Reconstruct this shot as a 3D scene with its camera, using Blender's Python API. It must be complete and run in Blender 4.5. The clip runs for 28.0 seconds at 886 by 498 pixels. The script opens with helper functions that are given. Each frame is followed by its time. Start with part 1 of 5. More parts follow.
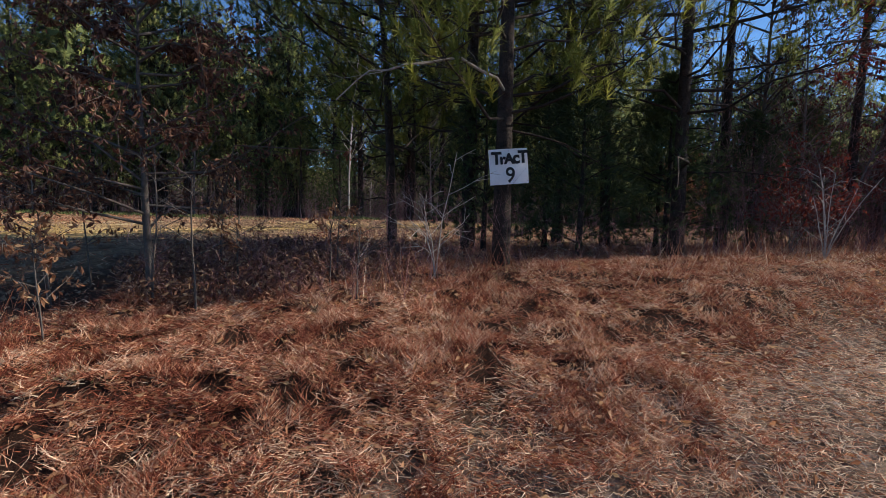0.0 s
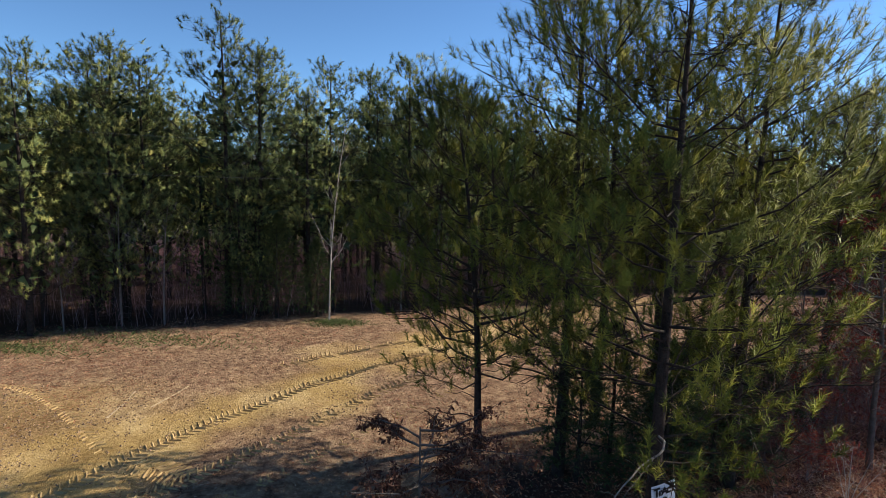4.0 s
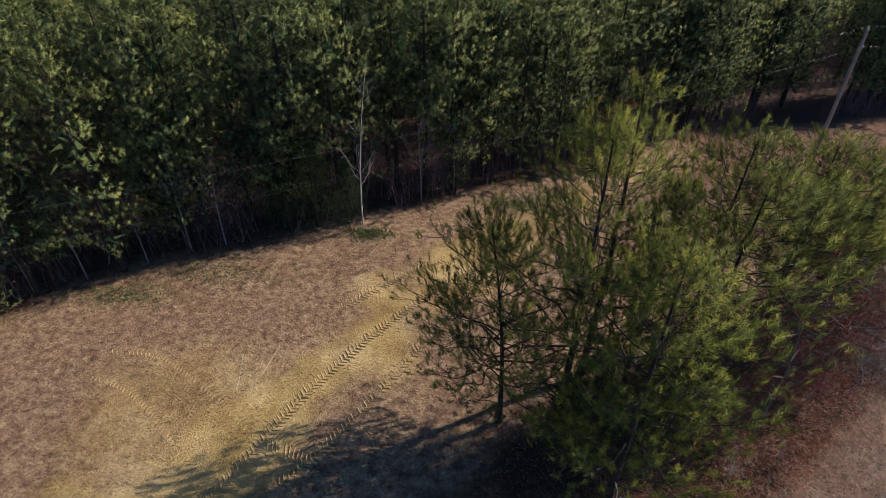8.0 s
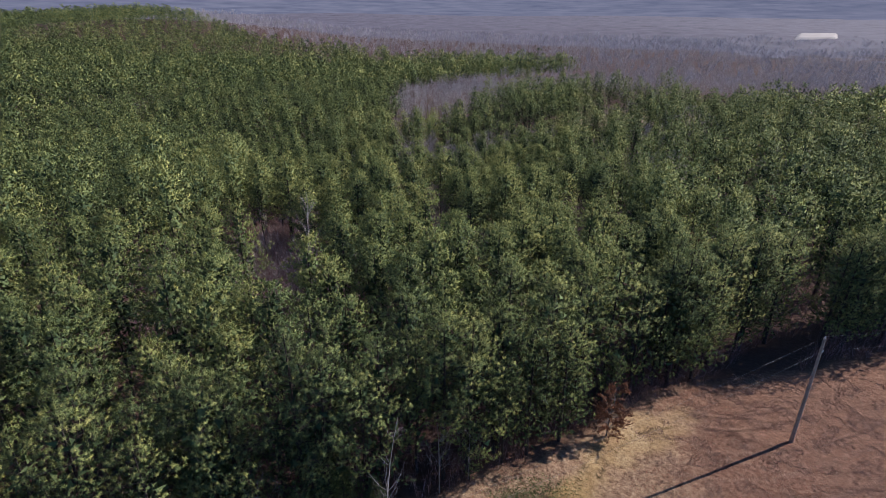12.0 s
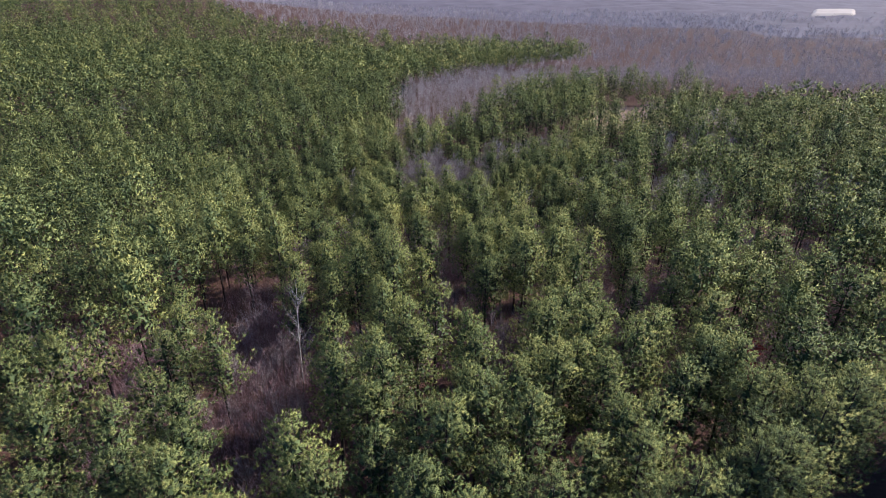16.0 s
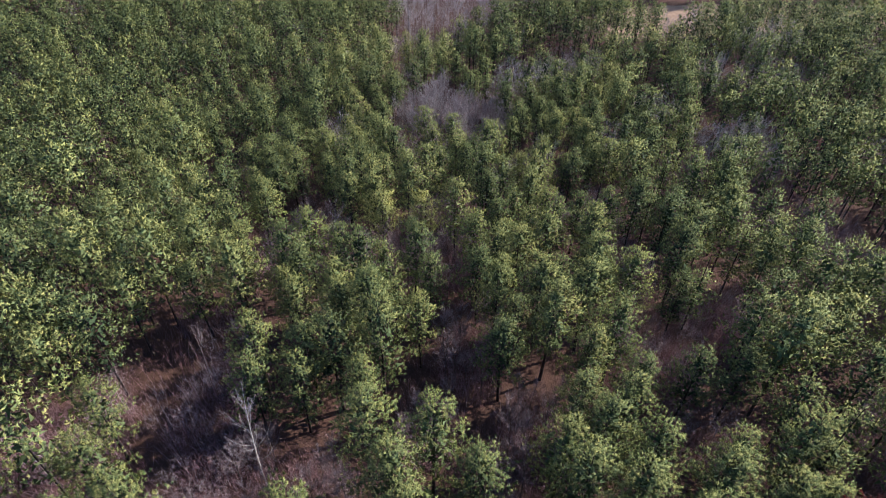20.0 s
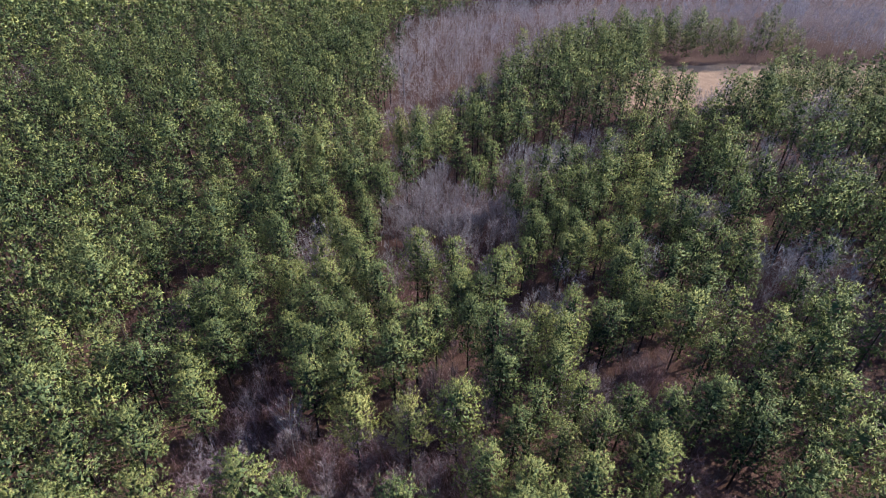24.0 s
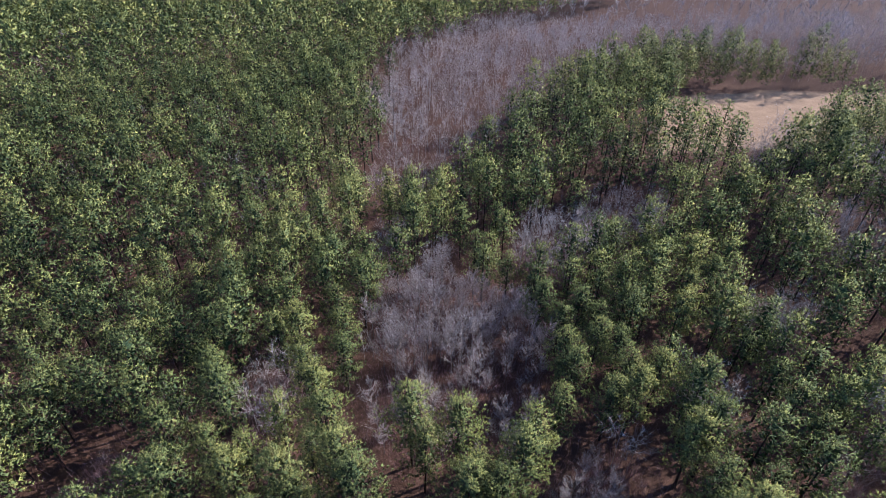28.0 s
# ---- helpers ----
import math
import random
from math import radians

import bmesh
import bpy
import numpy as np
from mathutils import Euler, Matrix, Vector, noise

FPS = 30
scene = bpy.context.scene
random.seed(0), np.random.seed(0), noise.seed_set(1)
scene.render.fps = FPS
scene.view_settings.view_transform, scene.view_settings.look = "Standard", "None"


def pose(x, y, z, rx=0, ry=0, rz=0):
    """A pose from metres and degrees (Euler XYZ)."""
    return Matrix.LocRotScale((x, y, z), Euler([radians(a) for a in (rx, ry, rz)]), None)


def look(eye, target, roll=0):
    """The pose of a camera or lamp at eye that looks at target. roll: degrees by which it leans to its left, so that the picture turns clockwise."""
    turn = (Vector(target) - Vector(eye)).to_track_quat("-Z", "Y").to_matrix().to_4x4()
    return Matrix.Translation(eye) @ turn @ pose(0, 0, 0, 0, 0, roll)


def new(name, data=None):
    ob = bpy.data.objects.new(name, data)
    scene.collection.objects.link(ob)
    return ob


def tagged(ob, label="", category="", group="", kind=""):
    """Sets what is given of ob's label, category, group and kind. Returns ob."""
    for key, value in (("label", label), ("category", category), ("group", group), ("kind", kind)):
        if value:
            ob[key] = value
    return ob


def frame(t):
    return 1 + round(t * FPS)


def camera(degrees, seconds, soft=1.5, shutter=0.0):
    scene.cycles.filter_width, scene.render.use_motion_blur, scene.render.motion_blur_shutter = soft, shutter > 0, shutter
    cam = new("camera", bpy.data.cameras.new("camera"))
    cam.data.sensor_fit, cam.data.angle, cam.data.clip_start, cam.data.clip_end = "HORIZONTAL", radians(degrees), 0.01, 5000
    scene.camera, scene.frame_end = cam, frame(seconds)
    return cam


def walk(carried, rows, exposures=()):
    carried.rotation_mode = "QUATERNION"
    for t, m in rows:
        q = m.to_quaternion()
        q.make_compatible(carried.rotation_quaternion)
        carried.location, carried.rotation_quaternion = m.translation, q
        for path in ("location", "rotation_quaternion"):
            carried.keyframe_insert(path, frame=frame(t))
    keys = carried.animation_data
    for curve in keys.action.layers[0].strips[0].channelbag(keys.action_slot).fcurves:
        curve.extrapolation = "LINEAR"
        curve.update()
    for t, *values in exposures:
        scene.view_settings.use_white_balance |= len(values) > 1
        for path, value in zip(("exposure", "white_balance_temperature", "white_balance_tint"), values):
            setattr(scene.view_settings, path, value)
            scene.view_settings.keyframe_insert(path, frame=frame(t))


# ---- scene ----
cam = camera(77.8, 28.0, 0.6)
PATH = [
    (0.0, (-0.35, 3.37, 1.29), (-3.06, 12.94, 0.23), 1.04),
    (0.5, (-0.90, 2.99, 1.39), (-2.64, 12.78, 0.29), 0.63),
    (1.0, (-1.67, 2.57, 1.70), (-2.07, 12.51, 0.66), 0.82),
    (1.5, (-2.66, 2.20, 2.12), (-2.41, 12.14, 1.05), 0.73),
    (2.0, (-3.70, 1.94, 2.61), (-3.25, 11.86, 1.50), 0.75),
    (2.5, (-4.61, 1.70, 3.57), (-4.33, 11.63, 2.44), 0.84),
    (3.0, (-5.09, 1.55, 4.72), (-5.37, 11.48, 3.53), 1.09),
    (3.5, (-5.18, 1.55, 5.97), (-5.64, 11.46, 4.73), 1.17),
    (4.0, (-5.24, 1.56, 7.41), (-5.82, 11.45, 6.08), 1.36),
    (4.5, (-5.52, 1.54, 8.58), (-6.14, 11.44, 7.30), 1.38),
    (6.5, (-6.71, 1.74, 13.79), (-7.06, 11.39, 11.18), 0.39),
    (7.0, (-6.74, 1.75, 15.33), (-7.11, 11.02, 11.60), 0.42),
    (7.5, (-6.70, 1.74, 16.93), (-7.07, 10.47, 12.07), 0.40),
    (8.0, (-6.69, 1.66, 18.45), (-7.04, 9.74, 12.57), 0.40),
    (8.5, (-6.70, 1.61, 20.10), (-7.07, 9.52, 14.00), 0.22),
    (9.0, (-6.71, 1.52, 21.79), (-7.11, 9.44, 15.69), 0.16),
    (9.5, (-6.75, 1.47, 23.54), (-7.15, 9.40, 17.46), 0.17),
    (10.0, (-6.82, 1.46, 25.35), (-7.22, 9.41, 19.30), 0.34),
    (10.5, (-6.94, 1.56, 27.19), (-7.35, 9.78, 21.50), 0.31),
    (11.0, (-7.08, 1.87, 28.92), (-7.57, 10.78, 24.41), 0.40),
    (11.5, (-7.42, 2.49, 30.51), (-7.92, 11.62, 26.46), 0.43),
    (12.0, (-7.86, 3.45, 32.13), (-8.34, 12.57, 28.08), 0.57),
    (12.5, (-8.32, 4.72, 33.67), (-8.79, 13.84, 29.61), 0.77),
    (14.5, (-9.17, 12.26, 38.04), (-9.68, 21.33, 33.86), 0.57),
    (15.0, (-9.41, 14.62, 38.92), (-9.93, 23.63, 34.63), 0.43),
    (15.5, (-9.74, 17.08, 39.77), (-10.26, 26.06, 35.39), 0.47),
    (16.0, (-10.08, 19.75, 40.67), (-10.59, 28.68, 36.19), 0.48),
    (16.5, (-10.36, 22.58, 41.57), (-10.87, 31.47, 37.03), 0.57),
    (17.0, (-10.60, 25.50, 42.42), (-11.09, 34.21, 37.52), 0.62),
    (17.5, (-10.79, 28.54, 43.17), (-11.24, 36.54, 37.19), 0.67),
    (18.0, (-10.98, 31.89, 44.06), (-11.43, 39.75, 37.90), 0.65),
    (18.5, (-11.14, 35.37, 44.88), (-11.60, 43.20, 38.67), 0.51),
    (19.0, (-11.25, 38.98, 45.52), (-11.73, 46.79, 39.29), 0.49),
    (19.5, (-11.39, 42.69, 46.12), (-11.89, 50.49, 39.87), 0.43),
    (20.0, (-11.56, 46.61, 46.75), (-12.08, 54.37, 40.47), 0.55),
    (20.5, (-11.84, 50.60, 47.42), (-12.36, 58.38, 41.16), 0.65),
    (21.0, (-12.19, 54.64, 48.05), (-12.72, 62.58, 41.99), 0.80),
    (21.5, (-12.62, 58.65, 48.53), (-13.14, 66.69, 42.60), 1.06),
    (22.0, (-13.04, 62.62, 48.81), (-13.54, 70.64, 42.86), 1.38),
    (22.5, (-13.36, 66.54, 48.90), (-13.86, 74.57, 42.96), 1.43),
    (24.5, (-14.06, 82.94, 48.65), (-14.58, 90.97, 42.70), 0.81),
    (25.0, (-14.38, 86.99, 48.53), (-14.89, 95.01, 42.59), 0.79),
    (25.5, (-14.67, 90.94, 48.40), (-15.19, 98.98, 42.46), 0.66),
    (26.0, (-14.97, 94.87, 48.22), (-15.50, 102.91, 42.29), 0.53),
    (26.5, (-15.29, 98.78, 47.99), (-15.83, 106.82, 42.07), 0.38),
    (27.0, (-15.68, 102.63, 47.85), (-16.20, 110.68, 41.94), 0.31),
    (27.5, (-16.12, 106.45, 47.82), (-16.63, 114.49, 41.91), 0.24),
    (28.0, (-16.49, 110.30, 47.77), (-16.98, 118.34, 41.85), 0.28),
]
walk(cam, [(t, look(eye, target, roll)) for t, eye, target, roll in PATH], [(0, 0.42, 7000, 10), (2.0, 0.55, 7100, 10), (3.0, 0.82, 7300, 9), (4.2, 0.55, 7200, 10), (6.6, 0.0, 6600, 11), (8.0, 0.36, 6650, 10), (10.2, 0.33, 6500, 11), (11.3, 0.45, 6050, 15), (17.0, 0.99, 6100, 17), (28.0, 1.1, 5850, 17)])

# ---- light ----
SUN_DIR = Vector((0.888, 0.46, 0)).normalized()
SUN_EL, SUN_AZ = radians(31), math.atan2(0.888, 0.46)
world = bpy.data.worlds.new("sky")
scene.world = world
world.use_nodes = True
wn = world.node_tree
sky = wn.nodes.new("ShaderNodeTexSky")
sky.sky_type, sky.sun_disc = "NISHITA", False
sky.sun_elevation, sky.sun_rotation = SUN_EL, SUN_AZ
sky.altitude = 3200
sky.air_density, sky.dust_density, sky.ozone_density = 1.0, 0.0, 2.6
back = wn.nodes["Background"]
back.inputs["Strength"].default_value = 0.112
clear = wn.nodes.new("ShaderNodeMix")
clear.data_type, clear.blend_type = "RGBA", "MULTIPLY"
clear.inputs[0].default_value = 1.0
clear.inputs[7].default_value = (0.60, 0.87, 1.08, 1)
wn.links.new(sky.outputs[0], clear.inputs[6])
wn.links.new(clear.outputs[2], back.inputs[0])
sun = new("sun", bpy.data.lights.new("sun", "SUN"))
sun.data.energy, sun.data.angle, sun.data.color = 5.0, radians(0.6), (1.0, 0.94, 0.84)
sun.matrix_world = look(SUN_DIR * 100 + Vector((0, 0, 100 * math.tan(SUN_EL))), (0, 0, 0))

RNG = np.random.default_rng(7)


# ---- small tools ----
def lattice(x, y, seed):
    h = np.sin(x * 127.1 + y * 311.7 + seed * 74.7) * 43758.5453
    return h - np.floor(h)


def vnoise(x, y, size, seed=0):
    """Smooth noise in 0..1 with cells of the given size."""
    x, y = np.asarray(x, float) / size, np.asarray(y, float) / size
    i, j = np.floor(x), np.floor(y)
    u, v = x - i, y - j
    u, v = u * u * (3 - 2 * u), v * v * (3 - 2 * v)
    a = lattice(i, j, seed) * (1 - u) + lattice(i + 1, j, seed) * u
    b = lattice(i, j + 1, seed) * (1 - u) + lattice(i + 1, j + 1, seed) * u
    return a * (1 - v) + b * v


def inside(x, y, poly):
    x, y = np.asarray(x, float), np.asarray(y, float)
    res = np.zeros(x.shape, bool)
    for k in range(len(poly)):
        (x1, y1), (x2, y2) = poly[k - 1], poly[k]
        cross = (y1 > y) != (y2 > y)
        res ^= cross & (x < (x2 - x1) * (y - y1) / ((y2 - y1) or 1e-9) + x1)
    return res


def to_line(x, y, pts):
    """Distance to a polyline and the way along it."""
    x, y = np.asarray(x, float), np.asarray(y, float)
    best, along, run = np.full(x.shape, 1e9), np.zeros(x.shape), 0.0
    for (x1, y1), (x2, y2) in zip(pts[:-1], pts[1:]):
        dx, dy = x2 - x1, y2 - y1
        n = math.hypot(dx, dy)
        s = np.clip(((x - x1) * dx + (y - y1) * dy) / n ** 2, 0, 1)
        d = np.hypot(x - x1 - s * dx, y - y1 - s * dy)
        along = np.where(d < best, run + s * n, along)
        best = np.minimum(best, d)
        run += n
    return best, along


def smooth(a, b, v):
    t = np.clip((v - a) / (b - a), 0, 1)
    return t * t * (3 - 2 * t)


def mesh_of(name, verts, faces, material, attrs=None, shade_smooth=False, normals=None):
    """A mesh from arrays; every face has the same number of corners."""
    verts, faces = np.asarray(verts, np.float32), np.asarray(faces, np.int32)
    me = bpy.data.meshes.new(name)
    n, k = faces.shape
    me.vertices.add(len(verts))
    me.vertices.foreach_set("co", verts.ravel())
    me.loops.add(n * k)
    me.loops.foreach_set("vertex_index", faces.ravel())
    me.polygons.add(n)
    me.polygons.foreach_set("loop_start", np.arange(n, dtype=np.int32) * k)
    me.polygons.foreach_set("use_smooth", np.full(n, shade_smooth))
    for key, values in (attrs or {}).items():
        me.attributes.new(key, "FLOAT", "POINT").data.foreach_set("value", np.asarray(values, np.float32))
    me.update(calc_edges=True)
    if normals is not None:
        me.polygons.foreach_set("use_smooth", np.ones(n, bool))
        me.attributes.new("custom_normal", "FLOAT_VECTOR", "POINT").data.foreach_set("vector", np.asarray(normals, np.float32).ravel())
    me.materials.append(material)
    return me


def part(name, me, parent, label=""):
    ob = new(name, me)
    ob.parent = parent
    return tagged(ob, label)


def bm_mesh(name, bm, material, shade_smooth=False):
    me = bpy.data.meshes.new(name)
    bm.to_mesh(me)
    bm.free()
    me.materials.append(material)
    if shade_smooth:
        me.polygons.foreach_set("use_smooth", np.ones(len(me.polygons), bool))
    return me


def tubes(lines, sides=5):
    """Tapered tubes round polylines [(points, radii)]: verts and quad faces."""
    V, F, base = [], [], 0
    ang = np.linspace(0, 2 * np.pi, sides, endpoint=False)
    for pts, radii in lines:
        pts = np.asarray(pts, float)
        tan = np.gradient(pts, axis=0)
        tan /= np.linalg.norm(tan, axis=1)[:, None] + 1e-9
        ref = np.where(np.abs(tan[:, 2:3]) > 0.9, [[1.0, 0, 0]], [[0, 0, 1.0]])
        a = np.cross(tan, ref)
        a /= np.linalg.norm(a, axis=1)[:, None] + 1e-9
        b = np.cross(tan, a)
        r = np.asarray(radii, float)[:, None, None]
        ring = pts[:, None] + r * (np.cos(ang)[None, :, None] * a[:, None] + np.sin(ang)[None, :, None] * b[:, None])
        V.append(ring.reshape(-1, 3))
        m = len(pts)
        i, j = np.meshgrid(np.arange(m - 1), np.arange(sides), indexing="ij")
        q = np.stack([i * sides + j, i * sides + (j + 1) % sides, (i + 1) * sides + (j + 1) % sides, (i + 1) * sides + j], -1)
        F.append(q.reshape(-1, 4) + base)
        base += m * sides
    return np.concatenate(V), np.concatenate(F)


def unit(v):
    return v / (np.linalg.norm(v, axis=-1, keepdims=True) + 1e-9)


def blades(root, way, length, width, rng):
    """Thin triangles from roots along ways."""
    root, way = np.asarray(root, float), unit(np.asarray(way, float))
    side = unit(np.cross(way, rng.normal(size=way.shape))) * (np.asarray(width)[..., None] / 2)
    tip = root + way * np.asarray(length)[..., None]
    v = np.stack([root - side, root + side, tip], 1).reshape(-1, 3)
    return v, np.arange(len(v)).reshape(-1, 3)


# ---- materials ----
def material(name, rough=0.85, metal=0.0, spec=0.25):
    m = bpy.data.materials.new(name)
    m.use_nodes = True
    nt = m.node_tree
    p = nt.nodes["Principled BSDF"]
    p.inputs["Roughness"].default_value = rough
    p.inputs["Metallic"].default_value = metal
    p.inputs["Specular IOR Level"].default_value = spec
    return m, nt, p


def node(nt, kind, **given):
    n = nt.nodes.new(kind)
    for key, value in given.items():
        n.inputs[key].default_value = value
    return n


def noise_of(nt, scale, detail=4.0, coord="Object", rough=0.55):
    tc = nt.nodes.new("ShaderNodeTexCoord")
    n = node(nt, "ShaderNodeTexNoise", Scale=scale, Detail=detail, Roughness=rough)
    nt.links.new(tc.outputs[coord], n.inputs["Vector"])
    return n.outputs["Fac"]


def ramp(nt, fac, stops):
    r = nt.nodes.new("ShaderNodeValToRGB")
    while len(r.color_ramp.elements) < len(stops):
        r.color_ramp.elements.new(0.5)
    for e, (pos, col) in zip(r.color_ramp.elements, stops):
        e.position, e.color = pos, (*col, 1)
    nt.links.new(fac, r.inputs[0])
    return r.outputs[0]


def mixed(nt, fac, a, b, mode="MIX"):
    m = nt.nodes.new("ShaderNodeMix")
    m.data_type, m.blend_type = "RGBA", mode
    for socket, value in ((m.inputs[0], fac), (m.inputs[6], a), (m.inputs[7], b)):
        if isinstance(value, (int, float)):
            socket.default_value = value
        elif isinstance(value, tuple):
            socket.default_value = (*value, 1)
        else:
            nt.links.new(value, socket)
    return m.outputs[2]


def math_node(nt, op, a, b=0.5, clamp=False):
    m = nt.nodes.new("ShaderNodeMath")
    m.operation, m.use_clamp = op, clamp
    for socket, value in ((m.inputs[0], a), (m.inputs[1], b)):
        if isinstance(value, (int, float)):
            socket.default_value = value
        else:
            nt.links.new(value, socket)
    return m.outputs[0]


def attr(nt, name):
    a = nt.nodes.new("ShaderNodeAttribute")
    a.attribute_name = name
    return a.outputs["Fac"]


def bump(nt, p, height, strength=0.4, distance=0.02):
    b = node(nt, "ShaderNodeBump", Strength=strength, Distance=distance)
    nt.links.new(height, b.inputs["Height"])
    nt.links.new(b.outputs[0], p.inputs["Normal"])


def foliage(name, stops, through_light=0.25, rough=0.6, spec=0.3, vary=0.35, grain=0.0):
    """Leaves and needles: colour by the tint of the tree and of the blade, some light passes through."""
    m, nt, p = material(name, rough, spec=spec)
    info = nt.nodes.new("ShaderNodeObjectInfo")
    t = math_node(nt, "ADD", attr(nt, "tint"), math_node(nt, "MULTIPLY", math_node(nt, "SUBTRACT", info.outputs["Random"], 0.5), vary), True)
    col = ramp(nt, t, stops)
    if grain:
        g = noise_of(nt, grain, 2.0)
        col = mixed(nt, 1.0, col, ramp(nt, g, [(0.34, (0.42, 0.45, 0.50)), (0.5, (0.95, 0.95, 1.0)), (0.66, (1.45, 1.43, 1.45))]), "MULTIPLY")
    nt.links.new(col, p.inputs["Base Color"])
    tr = nt.nodes.new("ShaderNodeBsdfTranslucent")
    nt.links.new(col, tr.inputs[0])
    mix = nt.nodes.new("ShaderNodeMixShader")
    mix.inputs[0].default_value = through_light
    nt.links.new(p.outputs[0], mix.inputs[1])
    nt.links.new(tr.outputs[0], mix.inputs[2])
    nt.links.new(mix.outputs[0], nt.nodes["Material Output"].inputs[0])
    return m


def plain(name, dark, light, scale=6.0, rough=0.85, relief=0.3, distance=0.01, metal=0.0, fine=40.0):
    m, nt, p = material(name, rough, metal)
    a, b = noise_of(nt, scale), noise_of(nt, fine, 3.0)
    f = math_node(nt, "ADD", math_node(nt, "MULTIPLY", a, 0.65), math_node(nt, "MULTIPLY", b, 0.35))
    nt.links.new(ramp(nt, f, [(0.3, dark), (0.7, light)]), p.inputs["Base Color"])
    bump(nt, p, f, relief, distance)
    return m


PINE_TONES = [(0.0, (0.032, 0.052, 0.026)), (0.3, (0.098, 0.128, 0.054)), (0.5, (0.168, 0.200, 0.074)), (0.72, (0.255, 0.274, 0.092)), (1.0, (0.37, 0.355, 0.115))]
NEEDLES = foliage("pine_needles", PINE_TONES, 0.06, spec=0.05, vary=0.36)
WOOD_NEEDLES = foliage("wood_needles", PINE_TONES, 0.06, spec=0.05, vary=0.0)
NEAR_NEEDLES = foliage("roadside_needles", [(0.0, (0.024, 0.036, 0.011)), (0.35, (0.078, 0.098, 0.024)), (0.65, (0.165, 0.178, 0.036)), (1.0, (0.32, 0.30, 0.06))], 0.14, spec=0.05, vary=0.15)
CEDAR = foliage("cedar_leaves", [(0.0, (0.03, 0.045, 0.022)), (0.6, (0.075, 0.10, 0.035)), (1.0, (0.15, 0.165, 0.045))], 0.3)
DRY_LEAF = foliage("dry_leaves", [(0.0, (0.09, 0.03, 0.018)), (0.45, (0.25, 0.112, 0.062)), (0.8, (0.42, 0.225, 0.12)), (1.0, (0.58, 0.38, 0.21))], 0.42)
# Darker copy of the dry leaf tones: the oaks' backlit shade in the colour.
OAK_LEAF = foliage("shaded_oak_leaves", [(0.0, (0.055, 0.020, 0.014)), (0.5, (0.155, 0.068, 0.044)), (0.85, (0.31, 0.165, 0.10)), (1.0, (0.46, 0.30, 0.18))], 0.3)
RED_LEAF = foliage("red_leaves", [(0.0, (0.07, 0.014, 0.012)), (0.6, (0.18, 0.032, 0.026)), (1.0, (0.33, 0.09, 0.045))], 0.35)
STRAW = foliage("dry_grass", [(0.0, (0.16, 0.035, 0.018)), (0.3, (0.38, 0.115, 0.06)), (0.6, (0.58, 0.27, 0.16)), (0.85, (0.72, 0.48, 0.32)), (1.0, (0.82, 0.66, 0.50))], 0.2)
GREEN_WEED = foliage("green_weeds", [(0.0, (0.05, 0.07, 0.025)), (1.0, (0.16, 0.2, 0.07))], 0.3)
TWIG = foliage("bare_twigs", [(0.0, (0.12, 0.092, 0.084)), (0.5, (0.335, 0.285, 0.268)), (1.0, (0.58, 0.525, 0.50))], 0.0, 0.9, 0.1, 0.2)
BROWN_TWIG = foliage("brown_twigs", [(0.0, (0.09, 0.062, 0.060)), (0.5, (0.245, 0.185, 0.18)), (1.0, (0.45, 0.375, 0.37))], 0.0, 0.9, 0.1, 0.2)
BRUSH = foliage("reddish_brush", [(0.0, (0.11, 0.045, 0.045)), (0.5, (0.26, 0.145, 0.15)), (1.0, (0.50, 0.39, 0.40))], 0.0, 0.9, 0.1)
BARK = plain("pine_bark", (0.008, 0.006, 0.005), (0.07, 0.05, 0.042), 7.0, 0.95, 1.0, 0.06)
OAK_BARK = plain("oak_bark", (0.05, 0.04, 0.035), (0.15, 0.125, 0.11), 9.0, 0.95, 0.6, 0.01)
GREY_BARK = plain("grey_bark", (0.09, 0.075, 0.07), (0.27, 0.235, 0.22), 8.0, 0.9, 0.5, 0.01)
DEAD_WOOD = plain("bleached_dead_wood", (0.11, 0.095, 0.085), (0.31, 0.275, 0.25), 10.0, 0.9, 0.4, 0.01)
POLE_WOOD = plain("weathered_pole", (0.17, 0.13, 0.10), (0.36, 0.30, 0.25), 3.0, 0.9, 0.5, 0.01)
SIGN_WHITE = plain("white_board", (0.66, 0.67, 0.70), (0.80, 0.80, 0.82), 5.0, 0.6, 0.1, 0.002)
PAINT_BLACK = plain("black_paint", (0.008, 0.008, 0.010), (0.02, 0.02, 0.024), 20.0, 0.55, 0.1, 0.001)
WIRE = plain("wire_metal", (0.16, 0.16, 0.17), (0.34, 0.34, 0.35), 9.0, 0.5, 0.0, 0.001, 0.7)
STEEL = plain("galvanised_steel", (0.3, 0.31, 0.32), (0.5, 0.5, 0.52), 30.0, 0.5, 0.1, 0.002, 0.8)
CERAMIC = plain("insulator_glaze", (0.3, 0.3, 0.32), (0.5, 0.5, 0.52), 30.0, 0.25, 0.0, 0.001)


